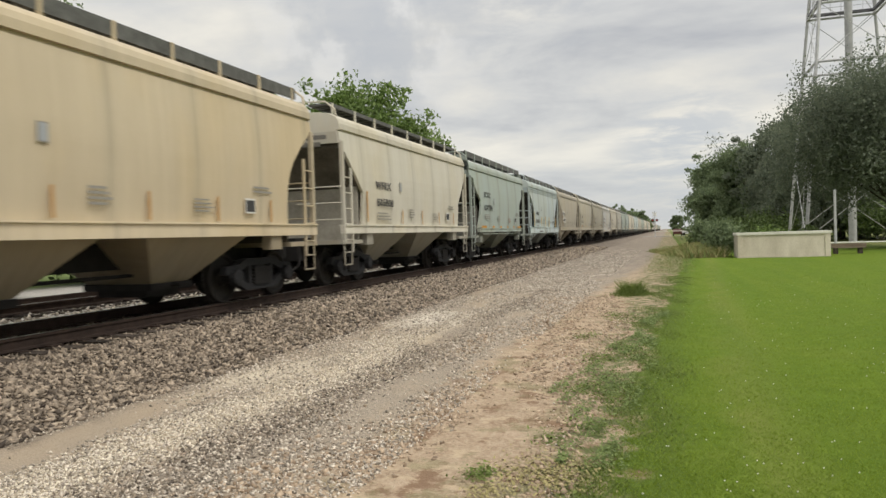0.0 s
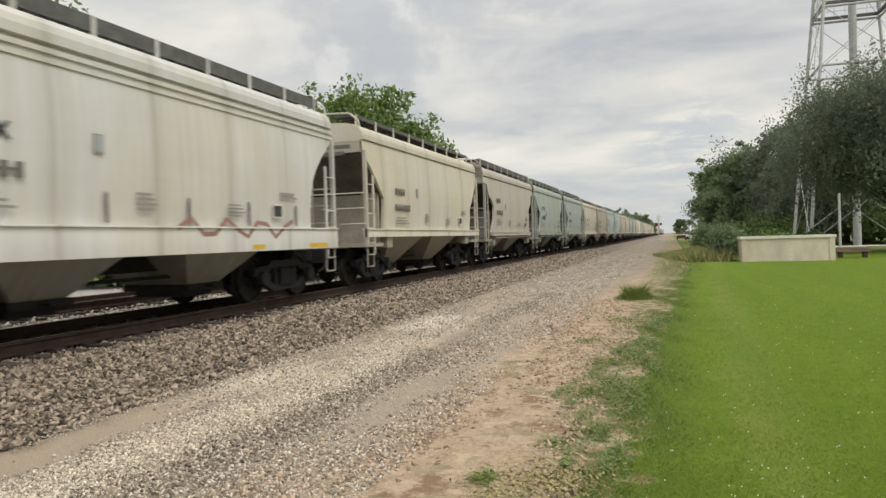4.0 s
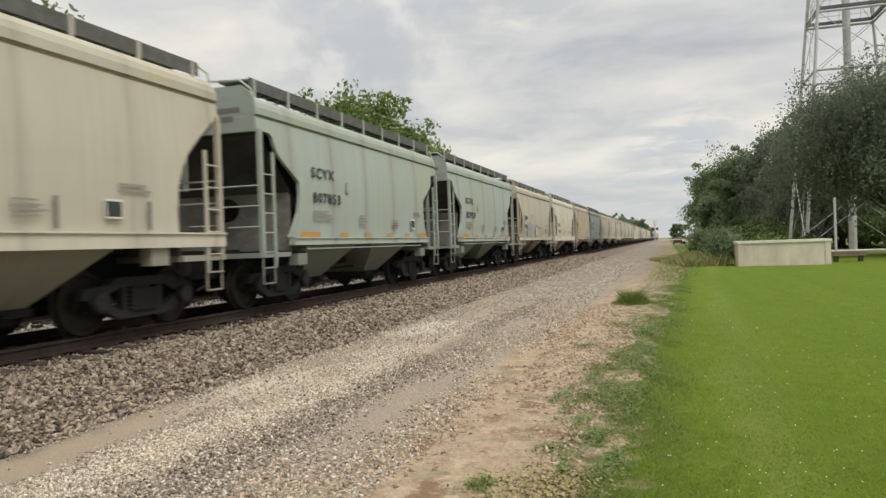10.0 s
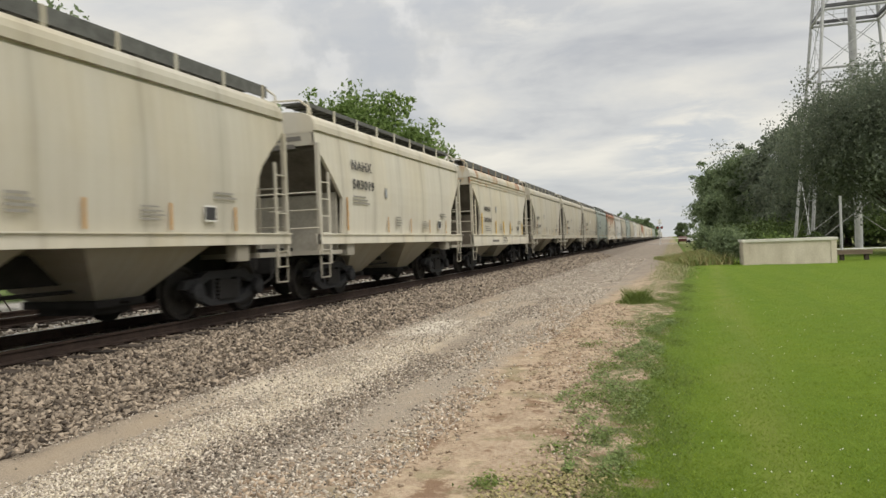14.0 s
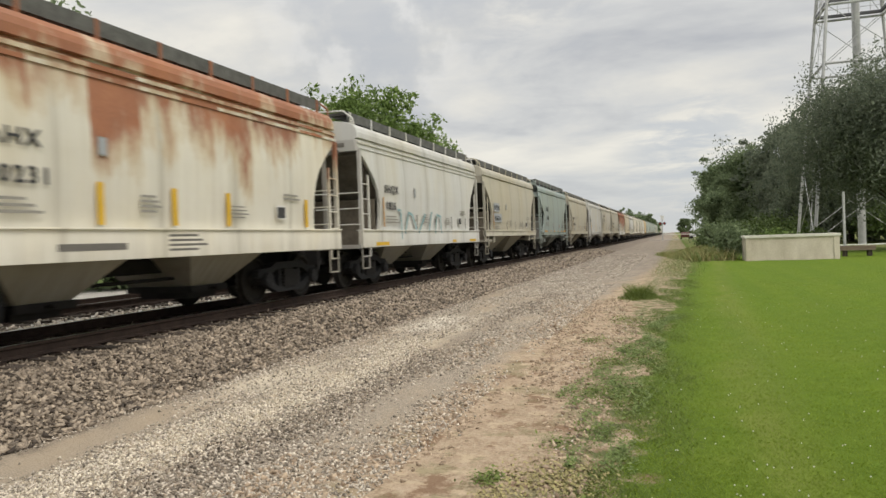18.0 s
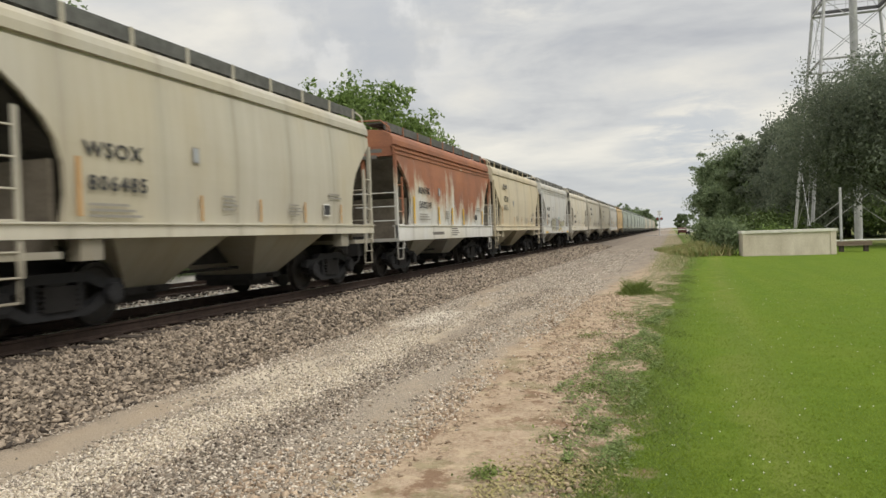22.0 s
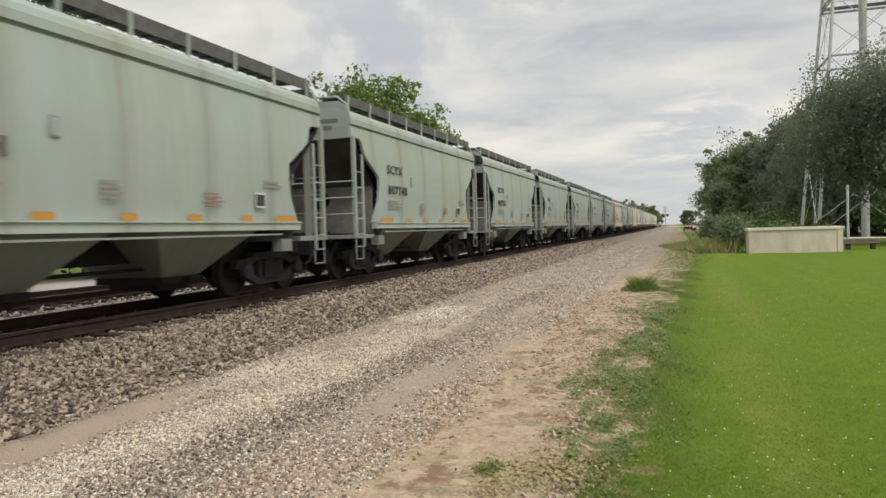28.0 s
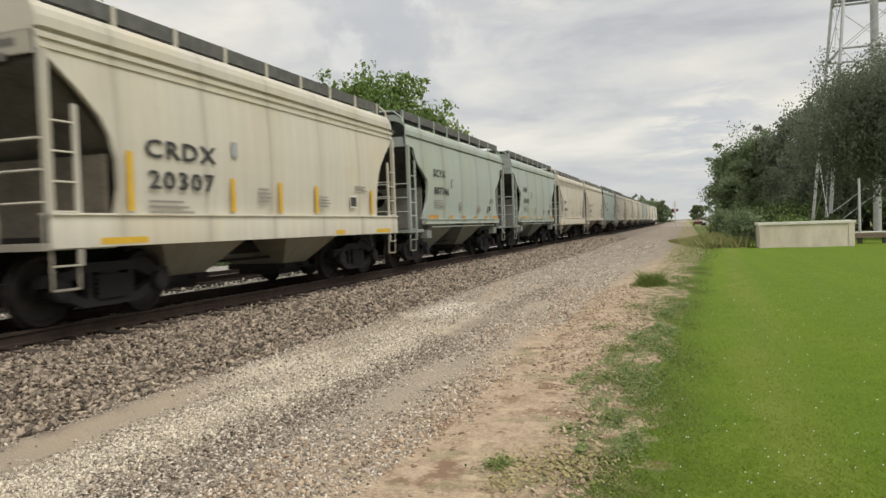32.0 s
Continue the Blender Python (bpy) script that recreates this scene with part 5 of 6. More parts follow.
# ---- trees ----
def leaves(count, centre, radii, size, rng, droop=0.0):
    """Small bent leaf clumps scattered in an uneven cloud; two triangles each."""
    d = rng.normal(0, 1, (count, 3))
    d /= np.linalg.norm(d, axis=1, keepdims=True)
    r = rng.random((count, 1)) ** 0.6 * rng.uniform(0.75, 1.25, (count, 1))
    p = d * r * np.array(radii) + np.array(centre)
    p[:, 2] -= droop * rng.random(count)
    s = size * rng.uniform(0.5, 1.4, (count, 1))
    a = rng.normal(0, 1, (count, 3))
    a /= np.linalg.norm(a, axis=1, keepdims=True)
    b = rng.normal(0, 1, (count, 3))
    b -= a * (a * b).sum(1, keepdims=True)
    b /= np.linalg.norm(b, axis=1, keepdims=True)
    n = np.cross(a, b) * 0.25
    v = np.stack([p - a * s, p + b * s * 0.5 + n * s, p + a * s, p - b * s * 0.5 + n * s], 1)
    return v


def build_tree(x, y, h, spread, mat, label, seed, trunk_share=0.3, clumps=26, per=420, leaf=0.16, lean=0.0, droop=0.0, low=None, ground=0.0):
    rng = np.random.default_rng(seed)
    t = thing("tree", pose(x, y, ground), label, "tree", "trees")
    s = Shape()
    th = h * trunk_share
    r = 0.018 * h + 0.05
    top = Vector((lean * 0.5, 0, h * 0.72))
    s.rod((0, 0, -0.3), (0, 0, th), r * 1.25, r, 9)
    s.rod((0, 0, th), top, r, r * 0.25, 8)
    centres = []
    lo = th * 0.9 if low is None else low
    for i in range(clumps):
        u = (i + 0.5) / clumps
        z = lo + (h - lo) * u ** 0.85
        # widest a little below the middle of the crown
        w = spread * (1 - ((u - 0.42) / 0.62) ** 2 * 0.85) ** 0.5 if abs(u - 0.42) < 0.66 else spread * 0.3
        a = i * 2.4 + rng.uniform(-0.5, 0.5)
        rr = w * rng.uniform(0.35, 0.95)
        c = Vector((rr * math.cos(a) + lean * u, rr * math.sin(a), min(z, h - 0.4) + rng.uniform(-0.4, 0.4)))
        centres.append((c, w))
        start = Vector((lean * 0.3 * u, 0, th * 0.7 + (h * 0.55 - th * 0.7) * u))
        s.rod(start, start.lerp(c, 0.92), r * 0.30, 0.025, 5)
    part("trunk", s, BARK, t)
    vs = []
    for c, w in centres:
        k = spread * rng.uniform(0.30, 0.52)
        vs.append(leaves(per, c, (k, k, k * rng.uniform(0.55, 0.85)), leaf, rng, droop))
        for _ in range(3):
            q = np.array(c) + rng.normal(0, k * 0.75, 3) * (1, 1, 0.7)
            vs.append(leaves(per // 7, q, (k * 0.35, k * 0.35, k * 0.25), leaf, rng, droop))
    v = np.concatenate(vs).reshape(-1, 3)
    n = len(v) // 4
    f = np.arange(n * 4).reshape(n, 4)
    part("crown", raw_mesh("crown", v, f, mat), mat, t)
    return t


def build_brush(x, y, w, d, h, mat, label, seed, count=1500, leaf=0.12):
    rng = np.random.default_rng(seed)
    b = thing("bush", pose(x, y, 0), label, "bush", "bushes")
    vs = []
    for i in range(max(3, int(w * 1.2))):
        c = (rng.uniform(-w / 2, w / 2), rng.uniform(-d / 2, d / 2), h * rng.uniform(0.3, 0.62))
        k = h * rng.uniform(0.32, 0.45)
        vs.append(leaves(count // 3, c, (k * 1.2, k * 1.2, k), leaf, rng))
    v = np.concatenate(vs).reshape(-1, 3)
    v[:, 2] = np.maximum(v[:, 2], 0.01)
    part("foliage", raw_mesh("foliage", v, np.arange(len(v)).reshape(-1, 4), mat), mat, b)
    s = Shape()
    for i in range(6):
        s.rod((rng.uniform(-w / 3, w / 3), 0, -0.1), (rng.uniform(-w / 2, w / 2), rng.uniform(-d / 3, d / 3), h * 0.6), 0.03, 0.012, 5)
    part("woody_base", s, BARK, b)
    return b


# beyond the train
build_tree(-27.8, 65.0, 15.5, 6.0, LEAF_BRIGHT, "broad fresh-green tree behind the railway", 11, 0.2, 52, 230, 0.24, low=3.0)
build_tree(-23.0, 64.0, 11.9, 3.4, LEAF_BRIGHT, "smaller fresh-green tree beside a taller one", 12, 0.2, 26, 230, 0.23, low=3.0)
build_tree(-25.5, 21.0, 12.5, 3.6, LEAF_MID, "leafy tree beyond the second track", 13, 0.25, 22, 420, 0.16)
for i in range(13):
    build_tree(-13.5 - 3.4 * i, 330 + (i * 47) % 110, 9.0 + (i * 5) % 4, 6.5, LEAF_MID, "distant green tree along the railway", 20 + i, 0.15, 14, 150, 0.6, low=0.5)
for i in range(6):
    build_brush(-22 - (i % 2) * 3, 18 + i * 9, 5.0, 2.5, 2.4, LEAF_BRUSH, "low green brush beyond the tracks", 40 + i, 1500, 0.13)
for i, (x, y, h) in enumerate(((-25.0, 12.5, 8.0), (-27.0, 17.5, 9.5), (-24.5, 27.0, 8.5), (-26.5, 33.0, 9.5), (-25.0, 40.0, 9.0), (-27.0, 48.0, 10.0), (-25.5, 57.0, 9.5))):
    build_tree(x, y, h, 3.6, LEAF_MID, "dense green tree in a belt beyond the tracks", 150 + i, 0.2, 24, 330, 0.2, low=0.5)
# the wood on the lawn's side
for i, (x, y, h, w, mat) in enumerate(((13.0, 88, 12.5, 4.6, LEAF_DARK), (9.5, 98, 11.0, 4.4, LEAF_MID), (7.6, 116, 10.6, 4.4, LEAF_MID), (8.6, 134, 11.6, 5.0, LEAF_MID), (16.5, 80, 12.0, 4.6, LEAF_DARK), (19.5, 74, 13.0, 4.8, LEAF_DARK), (24.0, 78, 14.0, 5.0, LEAF_DARK), (28.0, 84, 14.0, 5.5, LEAF_DARK), (7.0, 108, 7.0, 3.2, LEAF_MID))):
    build_tree(x, y, h, w, mat, "dense dark-green tree in a row of woods" if mat is LEAF_DARK else "dense green tree at the edge of the woods", 60 + i, 0.15, 34, 520, 0.20, low=0.9)
build_tree(13.3, 50.0, 10.8, 5.9, LEAF_DARK, "large dark tree with drooping branches over the tower's foot", 80, 0.3, 88, 900, 0.09, droop=1.6, low=5.0)
build_tree(12.6, 73.5, 11.0, 4.2, LEAF_DARK, "dark drooping tree behind the water tower's legs", 81, 0.15, 40, 560, 0.14, droop=1.0, low=2.0)
for i, (x, y, w, h) in enumerate(((3.6, 62, 3.0, 2.6), (5.8, 55, 3.5, 1.9), (8.2, 56, 3.2, 1.6), (2.4, 66, 2.2, 1.7), (9.5, 72, 5.0, 3.6), (14.0, 75, 6.0, 4.0), (19.0, 70, 6.0, 4.0), (7.5, 82, 4.5, 3.4), (5.2, 95, 4.0, 3.2))):
    build_brush(x, y, w, 2.2, h, LEAF_BRUSH if i != 0 else LEAF_MID, "green shrub at the edge of the lawn", 90 + i, 1600, 0.13)
build_brush(2.85, 42.0, 0.9, 1.8, 2.2, LEAF_MID, "dense blue-green shrub beside the concrete enclosure", 120, 2200, 0.09)
build_brush(5.7, 45.4, 2.0, 1.2, 1.95, LEAF_BRIGHT, "light green shrub behind the concrete enclosure", 122, 1200, 0.09)
build_tree(4.75, 380, 7.3, 3.2, LEAF_MID, "lone far tree beside the road", 95, 0.15, 14, 150, 0.5, low=0.8)
for i in range(10):
    build_tree(30 + 22 * i, 420 + 25 * (i % 3), 12, 8, LEAF_MID, "far tree on the skyline", 100 + i, 0.1, 9, 90, 1.1, low=0.5)


# ---- water tower ----
def build_tower(x, y):
    t = thing("water_tower", pose(x, y, 0), "silver steel water tower with braced legs and a riser pipe", "water tower")
    top, b0, b1 = 30.0, 5.7, 2.1
    at = lambda k, z: Vector((math.cos(radians(45 + 90 * k)), math.sin(radians(45 + 90 * k)), 0)) * (b0 + (b1 - b0) * z / top) + Vector((0, 0, z))
    for k in range(4):
        part("leg", Shape().rod(at(k, -0.2), at(k, top), 0.125, 0.115, 8), TOWER_PAINT, t)
    part("riser_pipe", Shape().rod((0, 0, -0.2), (0, 0, top), 0.29, 0.29, 16), TOWER_PAINT, t)
    for z in (6.4, 13.9, 18.4, 25.5):
        s = Shape()
        for k in range(4):
            s.rod(at(k, z), at(k + 1, z), 0.09, 0.09, 6)
        part("ring_strut", s, TOWER_PAINT, t)
    for z0, z1 in ((0.5, 6.4), (6.4, 13.9), (13.9, 18.4), (18.4, 25.5)):
        for k in range(4):
            s = Shape()
            s.rod(at(k, z0), at(k + 1, z1), 0.03, 0.03, 5)
            s.rod(at(k + 1, z0), at(k, z1), 0.03, 0.03, 5)
            part("tie_rod", s, TOWER_PAINT, t)
    # walkway with antennas
    z = 18.7
    s = Shape()
    for k in range(4):
        a, b = at(k, z) * 0.96, at(k + 1, z) * 0.96
        a.z = b.z = z
        s.rod(a, b, 0.16, 0.16, 4)
    part("walkway", s, TOWER_DARK, t)
    for k in range(4):
        s = Shape()
        a, b = at(k, z) * 0.97, at(k + 1, z) * 0.97
        a.z = b.z = z
        for h in (0.55, 1.1):
            s.rod(a + Vector((0, 0, h)), b + Vector((0, 0, h)), 0.022, n=5)
        for i in range(7):
            p = a.lerp(b, i / 6)
            s.rod(p, p + Vector((0, 0, 1.1)), 0.02, n=5)
        part("railing", s, TOWER_PAINT, t)
    s = Shape()
    a = at(2, 0.3) * 1.04
    b = at(2, top) * 1.08
    for off in (-0.2, 0.2):
        s.rod(a + Vector((off, 0, 0)), b + Vector((off, 0, 0)), 0.025, n=5)
    for i in range(90):
        p = a.lerp(b, i / 90)
        s.rod(p + Vector((-0.2, 0, 0)), p + Vector((0.2, 0, 0)), 0.014, n=4)
    part("ladder", s, TOWER_PAINT, t)
    prof = [(0, 0.5), (0.1, 2.6), (1.6, 4.3), (5.0, 4.6), (6.6, 3.6), (7.8, 1.4), (8.1, 0.2)]
    tank = Shape().lathe(prof, (0, 0, 0), 28)
    tank.v = [(vz, vy, top + vx) for vx, vy, vz in tank.v]
    part("tank", tank, TOWER_PAINT, t)
    return t


build_tower(13.95, 64.0)


def build_pole(x, y, h, r, label):
    p = thing("utility_post", pose(x, y, 0), label, "post")
    part("shaft", Shape().rod((0, 0, -0.2), (0, 0, h), r, r * 0.9, 8), TOWER_PAINT, p)
    return p


# ---- concrete block wall and bench on the lawn ----
def build_block(x0, x1, y0, y1, h):
    t = thing("concrete_enclosure", pose((x0 + x1) / 2, (y0 + y1) / 2, 0), "low weathered concrete enclosure with a capped rim on the lawn", "concrete wall")
    w, d = (x1 - x0) / 2, (y1 - y0) / 2
    for nm, b in (("front_wall", (-w, w, -d, -d + 0.2)), ("back_wall", (-w, w, d - 0.2, d)), ("side_wall", (-w, -w + 0.2, -d + 0.203, d - 0.203)), ("side_wall", (w - 0.2, w, -d + 0.203, d - 0.203))):
        part(nm, Shape().box(*b, -0.1, h - 0.12, 0.01), CONCRETE, t)
    s = Shape()
    for b in ((-w - 0.06, w + 0.06, -d - 0.06, -d + 0.26), (-w - 0.06, w + 0.06, d - 0.26, d + 0.06), (-w - 0.06, -w + 0.26, -d + 0.263, d - 0.263), (w - 0.26, w + 0.06, -d + 0.263, d - 0.263)):
        s.box(*b, h - 0.12, h, 0.015)
    part("cap", s, CAP_CONCRETE, t)
    for px in (-w + 0.12, w - 0.12):
        part("pilaster", Shape().box(px - 0.12, px + 0.12, -d - 0.035, -d - 0.002, 0, h - 0.12), CONCRETE, t)
    return t


build_block(3.32, 7.46, 38.6, 41.0, 1.27)


def build_bench(x, y):
    t = thing("park_bench", pose(x, y, 0), "thick weathered wooden bench without a back on dark posts", "bench")
    for i in range(3):
        part("slat", Shape().box(-0.80, 0.80, -0.26 + 0.18 * i, -0.10 + 0.18 * i, 0.46, 0.56, 0.01), WOOD, t)
    for py in (-0.24, 0.20):
        part("apron", Shape().box(-0.78, 0.78, py, py + 0.05, 0.34, 0.458), WOOD, t)
    for px in (-0.56, 0.56):
        part("support", Shape().box(px - 0.09, px + 0.09, -0.18, 0.19, 0, 0.458, 0.01), BARK, t)
    return t


build_bench(8.80, 41.5)


def build_rail_fence(x0, x1, y):
    t = thing("low_rail_fence", pose(x0, y, 0), "low white pipe rail on short posts behind the bench", "fence")
    part("rail", Shape().rod((0, 0, 0.56), (x1 - x0, 0, 0.56), 0.035, n=6), WHITE_MARK, t)
    for i in range(5):
        px = 0.05 + (x1 - x0 - 0.1) * i / 4
        part("post", Shape().rod((px, 0, -0.1), (px, 0, 0.56), 0.035, n=6), WHITE_MARK, t)


build_rail_fence(7.9, 15.5, 43.6)
build_pole(8.55, 43.0, 3.4, 0.07, "grey steel post beside the bench")


# ---- level crossing far down the line ----
road = Shape().box(-60, 80, 157, 166, -0.2, 0.035)
tagged(new("road", road.mesh("road", ASPHALT)), "pale asphalt road crossing the railway far off", "road", kind="structure")
RED_LENS = plain("lit_red_signal_lens", (0.25, 0.03, 0.025), 0.3)
RED_LENS.node_tree.nodes["Principled BSDF"].inputs["Emission Color"].default_value = (1.0, 0.05, 0.03, 1)
RED_LENS.node_tree.nodes["Principled BSDF"].inputs["Emission Strength"].default_value = 0.15
BLACK = plain("black_signal_backing", (0.03, 0.03, 0.03), 0.7)


def build_signal(x, y):
    t = thing("crossing_signal", pose(x, y, 0), "level crossing signal mast with crossbuck and red lamps", "crossing signal", "crossing signals")
    part("mast", Shape().rod((0, 0, 0), (0, 0, 5.2), 0.09, n=8), TOWER_PAINT, t)
    for a in (-1, 1):
        part("crossbuck_board", Shape().box(-0.6, 0.6, -0.12 - 0.02 * a, -0.10 - 0.02 * a, -0.11, 0.11), WHITE_MARK, t).matrix_basis = pose(0, 0, 4.6, 0, 45 * a, 0)
        lamp = part("lamp_backing", Shape().rod((a * 0.42, -0.16, 3.4), (a * 0.42, -0.12, 3.4), 0.28, n=14), BLACK, t)
        part("lens", Shape().rod((a * 0.42, -0.20, 3.4), (a * 0.42, -0.163, 3.4), 0.13, n=12), RED_LENS, lamp)
    part("lamp_bracket", Shape().rod((-0.42, -0.08, 3.4), (0.42, -0.08, 3.4), 0.04, n=6), TOWER_PAINT, t)
    part("gate_arm", Shape().box(0.15, 5.5, -0.05, 0.05, 1.05, 1.15), WHITE_MARK, t)
    return t


build_signal(-2.4, 154.0)
build_signal(-17.6, 169.0)

CAR_PAINT = plain("white_car_paint", (0.72, 0.72, 0.72), 0.3)
RED_PAINT = plain("dark_red_car_paint", (0.085, 0.032, 0.028), 0.4)
GLASS = plain("dark_car_glass", (0.03, 0.035, 0.04), 0.1)
RUBBER = plain("tyre_rubber", (0.02, 0.02, 0.02), 0.8)


def build_parked_car(x, y, turn, paint, label):
    t = thing("parked_car", pose(x, y, 0.035, 0, 0, turn), label, "car", "cars at the crossing")
    prof = [(-2.2, 0.35), (2.2, 0.35), (2.25, 0.75), (1.9, 0.92), (1.1, 0.98), (0.6, 1.42), (-0.9, 1.45), (-1.6, 1.0), (-2.2, 0.9)]
    part("body", Shape().prism([(px, -0.85, pz) for px, pz in prof], [(px, 0.85, pz) for px, pz in prof]), paint, t)
    part("side_window", Shape().prism([(px, -0.856, pz) for px, pz in ((-1.3, 1.02), (0.9, 1.02), (0.5, 1.36), (-0.85, 1.38))], [(px, -0.852, pz) for px, pz in ((-1.3, 1.02), (0.9, 1.02), (0.5, 1.36), (-0.85, 1.38))]), GLASS, t)
    for wx in (-1.4, 1.4):
        for wy in (-0.8, 0.8):
            part("wheel", Shape().rod((wx, wy - 0.1, 0.32), (wx, wy + 0.1, 0.32), 0.32, n=14), RUBBER, t)
    return t


build_parked_car(4.7, 162.0, 0, CAR_PAINT, "white parked car far off by the crossing")
build_parked_car(2.0, 158.6, 90, RED_PAINT, "dark red parked car far off by the crossing")


# ---- grass and weeds ----
def blades(name, mat, xs, ys, length, width, label, kind="stuff", lean=0.5, seed=3):
    rng = np.random.default_rng(seed)
    n = len(xs)
    L = length * rng.uniform(0.5, 1.4, n)
    a = rng.uniform(0, 2 * np.pi, n)
    w = width * rng.uniform(0.6, 1.3, n)
    z = height(xs, ys) + small_relief(xs, ys) * (xs > -6) * (xs < 8)
    base = np.stack([xs, ys, z - 0.005], 1)
    side = np.stack([np.cos(a), np.sin(a), np.zeros(n)], 1) * w[:, None]
    b = rng.uniform(0, 2 * np.pi, n)
    tip = base + np.stack([np.cos(b) * lean * L, np.sin(b) * lean * L, L * (1 - 0.4 * lean)], 1)
    v = np.stack([base - side, base + side, tip], 1).reshape(-1, 3)
    ob = new(name, raw_mesh(name, v, np.arange(3 * n).reshape(n, 3), mat))
    return tagged(ob, label, "grass", kind=kind)


def weed_leaves(name, mat, xs, ys, size, tall, label, seed):
    """Small flat leaves close to the ground."""
    rng = np.random.default_rng(seed)
    n = len(xs)
    z = height(xs, ys) + tall * rng.random(n) ** 1.5 + 0.006
    p = np.stack([xs, ys, z], 1)
    a = rng.uniform(0, 2 * np.pi, n)
    s = (size * rng.uniform(0.5, 1.5, n) * (1 + 0.03 * ys))[:, None]
    u = np.stack([np.cos(a), np.sin(a), rng.normal(0, 0.35, n)], 1) * s
    w = np.stack([-np.sin(a), np.cos(a), rng.normal(0, 0.35, n)], 1) * s * 0.55
    v = np.stack([p - u, p + w, p + u, p - w], 1).reshape(-1, 3)
    ob = new(name, raw_mesh(name, v, np.arange(4 * n).reshape(n, 4), mat))
    return tagged(ob, label, "weeds", kind="stuff")


def lawn_edge(y):
    return -0.36 + 0.10 * np.sin(y * 0.9) + 0.08 * np.sin(y * 2.3 + 1) + np.clip((y - 9) * 0.035, 0, 1.4)


n = 230000
ly = 3.2 + 40 * RNG.random(n) ** 2.3
lx = lawn_edge(ly) + (ly * 0.42 + 0.6) * RNG.random(n) ** 1.05 + RNG.normal(0, 0.08, n)
blades("lawn", BLADE, lx, ly, 0.033, 0.004, "short mown bright-green lawn grass", seed=4, lean=0.85)
n = 45000
by = RNG.uniform(-5.0, 4.2, n)
bx = lawn_edge(np.maximum(by, 0)) + 7.0 * RNG.random(n) ** 1.3 + RNG.normal(0, 0.08, n)
blades("lawn_behind", BLADE, bx, by, 0.026, 0.006, "short mown lawn grass round the camera", seed=14, lean=1.0)
n = 16000
wy = 3.4 + 22 * RNG.random(n) ** 1.3
wx = lawn_edge(wy) - np.abs(RNG.normal(0, 1, n)) * (0.10 + 0.025 * np.clip(wy - 4, 0, 8)) + 0.05
keep = np.sin(wy * 1.1 + wx * 2) + np.sin(wx * 5 + wy * 2.3) + RNG.normal(0, 0.6, n) > 0.1
weed_leaves("edge_weeds", WEED, wx[keep][::3], wy[keep][::3], 0.010, 0.04, "low broad-leaved weeds along the lawn's ragged edge", 5)
n = 42000
wy = 3.4 + 22 * RNG.random(n) ** 1.5
wx = lawn_edge(wy) - np.abs(RNG.normal(0, 1, n)) * (0.13 + 0.022 * np.clip(wy - 4, 0, 8)) + 0.05 + 0.5 * RNG.random(n) ** 2
keep = np.sin(wy * 1.1 + wx * 2) + np.sin(wx * 5 + wy * 2.3) + 0.6 * np.sin(wx * 13 + wy * 4.1) + RNG.normal(0, 1.0, n) > -0.2
blades("edge_grass", WEED, wx[keep], wy[keep], 0.045, 0.005, "thin green grass straying from the lawn into the dirt", seed=6, lean=0.8)
n = 26000
wy = 4.9 + 9.5 * RNG.random(n) ** 1.2
reach = 0.12 + 0.68 * np.exp(-((wy - 7.9) / 2.6) ** 2)
wx = lawn_edge(wy) + 0.18 - (reach + 0.18) * RNG.random(n) ** 0.8
keep = np.sin(wy * 2.1 + wx * 3) + np.sin(wx * 9 + wy * 3.3) + 0.7 * np.sin(wx * 21 - wy * 5.1) + RNG.normal(0, 0.7, n) > 0.45
weed_leaves("creeping_weeds", WEED_DARK, wx[keep], wy[keep], 0.011, 0.05, "creeping bluish-green weeds spreading from the lawn into the dirt", 7)
for mat, count, nm, seed in ((WEED_DARK, 2600, "green", 221), (DRY, 5200, "dry brown", 222), (WEED, 2000, "light green", 223)):
    ky = RNG.uniform(39.5, 55, count)
    kx = RNG.uniform(-0.9, 2.9, count) + 0.02 * (40 - ky) + RNG.normal(0, 0.15, count)
    kx, ky = kx[kx > 0.9 - 0.16 * (ky - 39)], ky[kx > 0.9 - 0.16 * (ky - 39)]
    blades("tall_weeds", mat, kx, ky, 0.26 + 0.30 * np.clip(kx, 0, 1.4), 0.022, "tall " + nm + " weeds on the bank beside the road", seed=seed, lean=0.55)
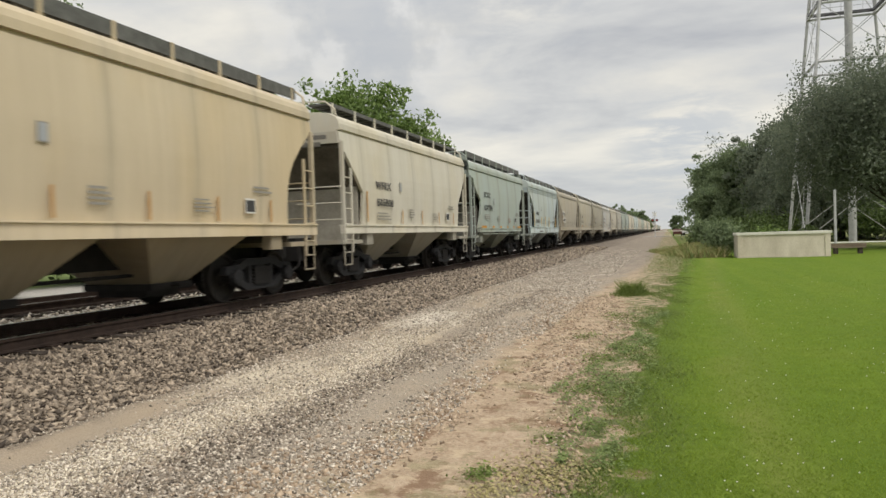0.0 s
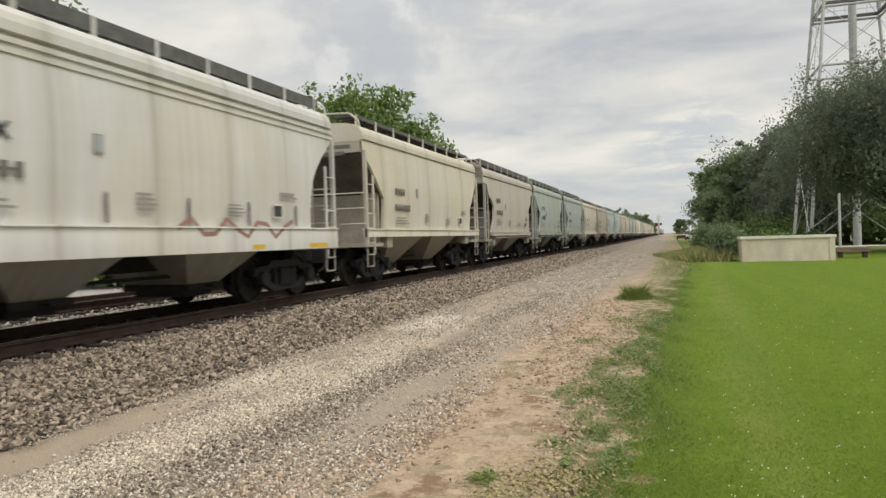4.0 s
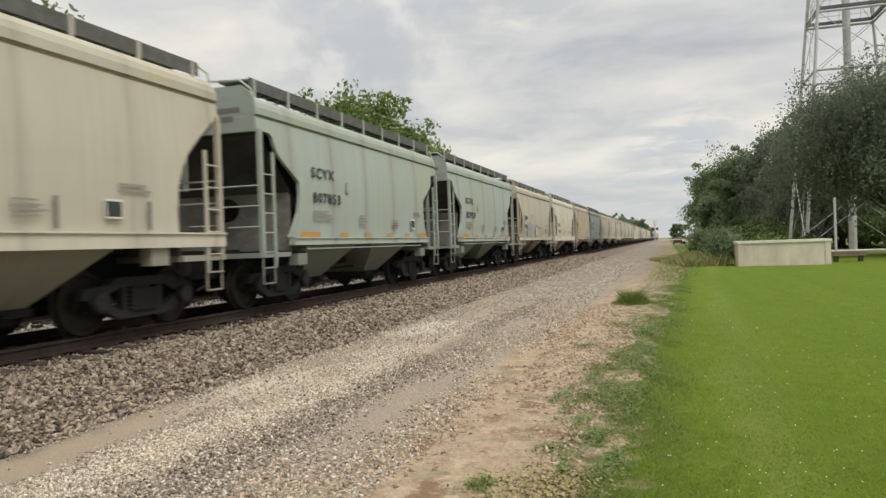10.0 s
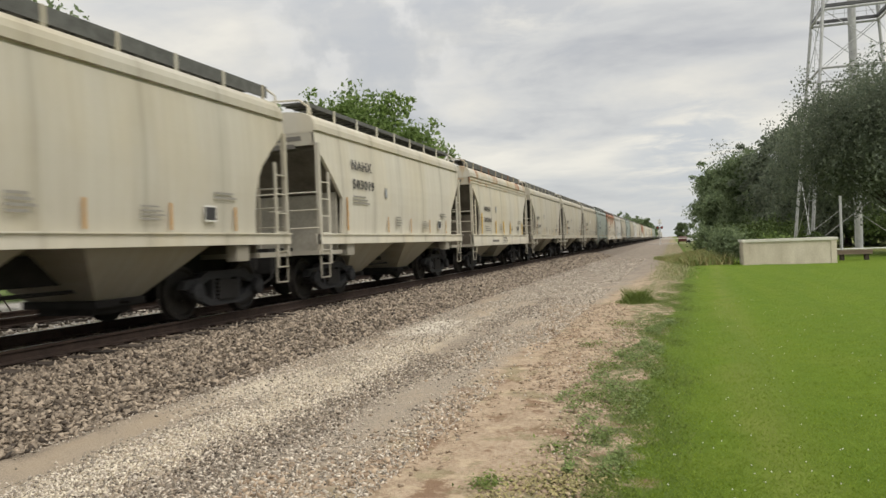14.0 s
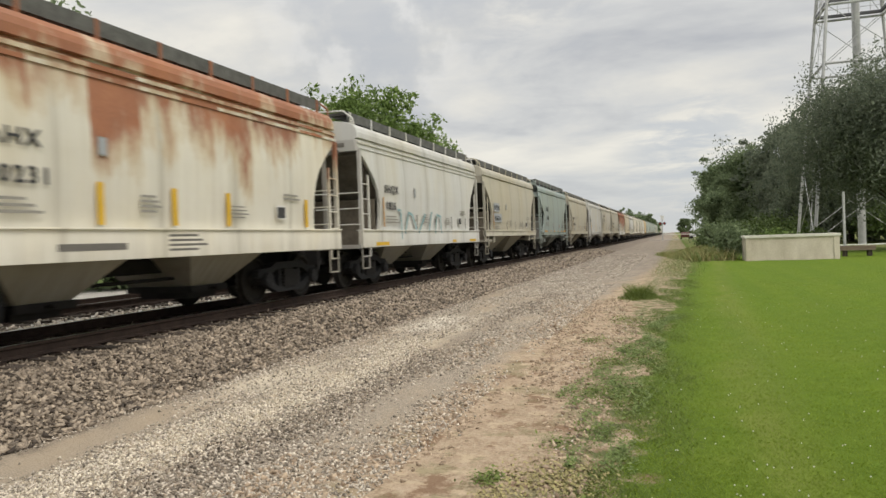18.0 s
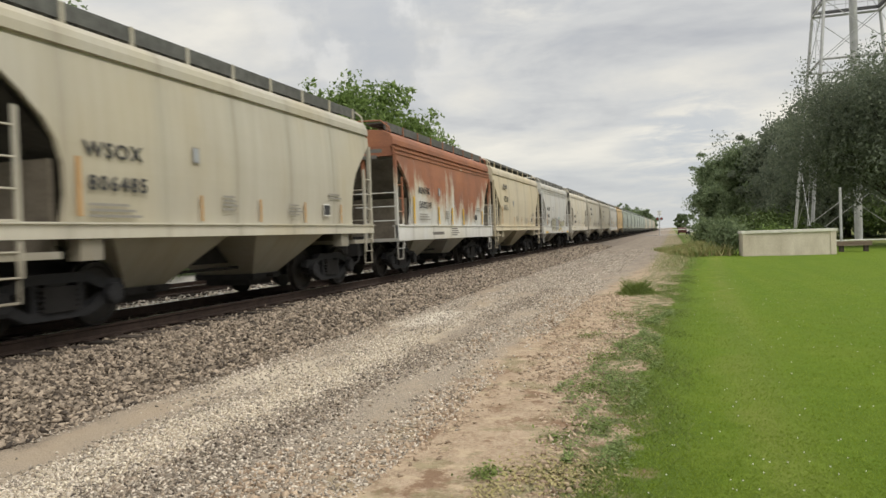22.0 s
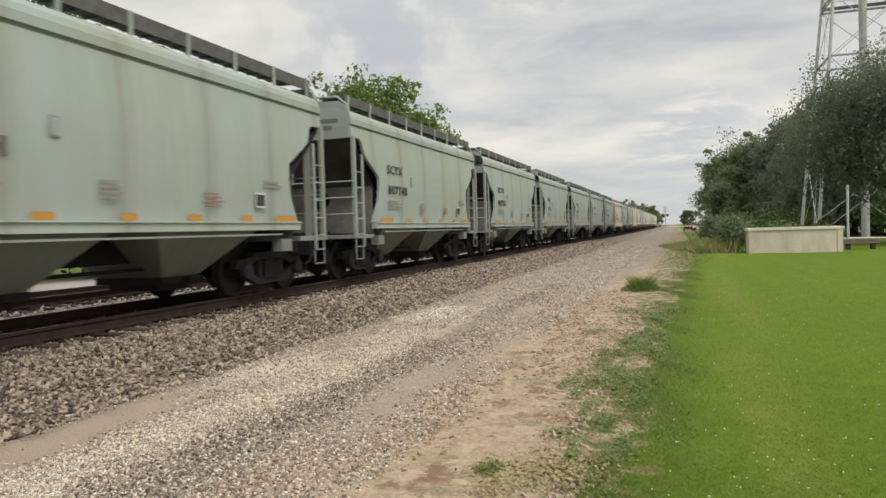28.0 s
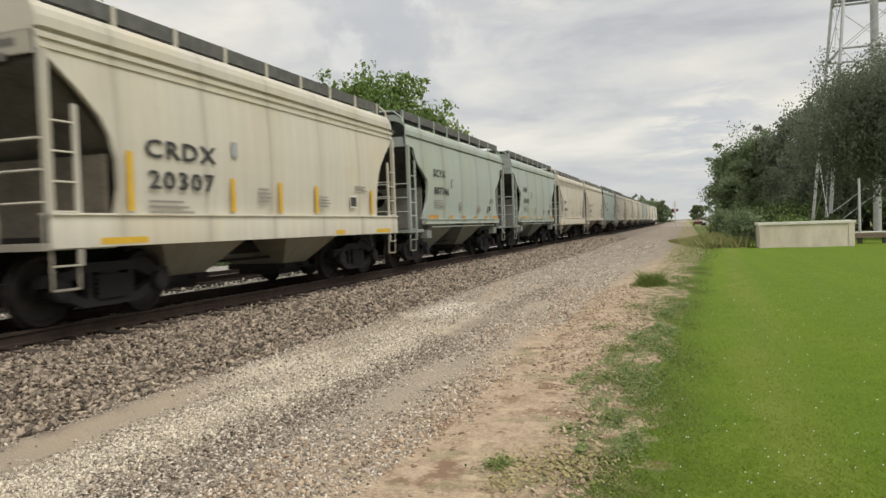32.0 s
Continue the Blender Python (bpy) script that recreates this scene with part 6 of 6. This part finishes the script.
for i, (cx, cy, r, count, mat, tall) in enumerate(((-1.22, 4.62, 0.10, 330, WEED, 0.03), (-0.95, 4.78, 0.24, 700, DRY, 0.02), (-0.70, 4.7, 0.22, 800, DRY, 0.025), (-1.12, 4.3, 0.12, 260, DRY, 0.02), (-0.88, 5.5, 0.14, 260, WEED, 0.04), (-0.62, 5.9, 0.16, 420, WEED, 0.05), (-0.78, 7.3, 0.20, 600, WEED, 0.06), (-0.80, 9.1, 0.24, 700, WEED, 0.07), (-1.2, 11.0, 0.18, 220, WEED, 0.05), (-0.9, 13.6, 0.3, 420, WEED, 0.07))):
    weed_leaves("weed_patch", mat, RNG.normal(cx, r * 0.6, count), RNG.normal(cy, r * 0.9, count), 0.011, tall, "patch of low weeds in bare dirt" if mat is WEED else "patch of dry yellow grass in bare dirt", 300 + i)
tx, ty = RNG.normal(-0.85, 0.22, 3000), RNG.normal(18.4, 0.35, 3000)
blades("weed_tuft", WEED, tx, ty, 0.06 + 0.42 * np.exp(-((tx + 0.88) / 0.26) ** 2 - ((ty - 18.4) / 0.5) ** 2), 0.008, "tuft of taller grass beside the gravel road", seed=201, lean=0.7)
n = 9000
vy = 27 + 41 * RNG.random(n) ** 0.9
vx = -0.2 + 0.022 * (vy - 16) + RNG.normal(0, 1, n) * (0.22 + (vy - 16) * 0.014)
for mat, part_of, nm in ((WEED_DARK, slice(0, 6800), "green"), (DRY, slice(6800, n), "dry")):
    blades("verge_grass", mat, vx[part_of], vy[part_of], 0.10, 0.009, "rough " + nm + " grass on the verge of the gravel road", seed=210, lean=0.6)
n = 260
fy = 3.5 + 20 * RNG.random(n) ** 1.5
fx = lawn_edge(fy) + 0.3 + fy * 0.36 * RNG.random(n)
base = np.array([(1, 0, 0), (-1, 0, 0), (0, 1, 0), (0, -1, 0), (0, 0, 1), (0, 0, -1)], float)
v = base[None] * 0.0062 + np.stack([fx, fy, np.full(n, 0.05)], 1)[:, None]
faces = np.array([(0, 2, 4), (2, 1, 4), (1, 3, 4), (3, 0, 4), (2, 0, 5), (1, 2, 5), (3, 1, 5), (0, 3, 5)])
ob = new("clover_flowers", raw_mesh("clover_flowers", v.reshape(-1, 3), (faces[None] + 6 * np.arange(n)[:, None, None]).reshape(-1, 3), CLOVER))
tagged(ob, "scattered white clover heads in the lawn", "flowers", kind="stuff")


# ---- movement ----
def motions():
    for car, place in CARS:
        walk(car, [(t, pose(TRACK_X, place - SPEED * t, RAIL_Z)) for t in (0.0, 8.0, 16.0, 24.0, 32.0)])


motions()
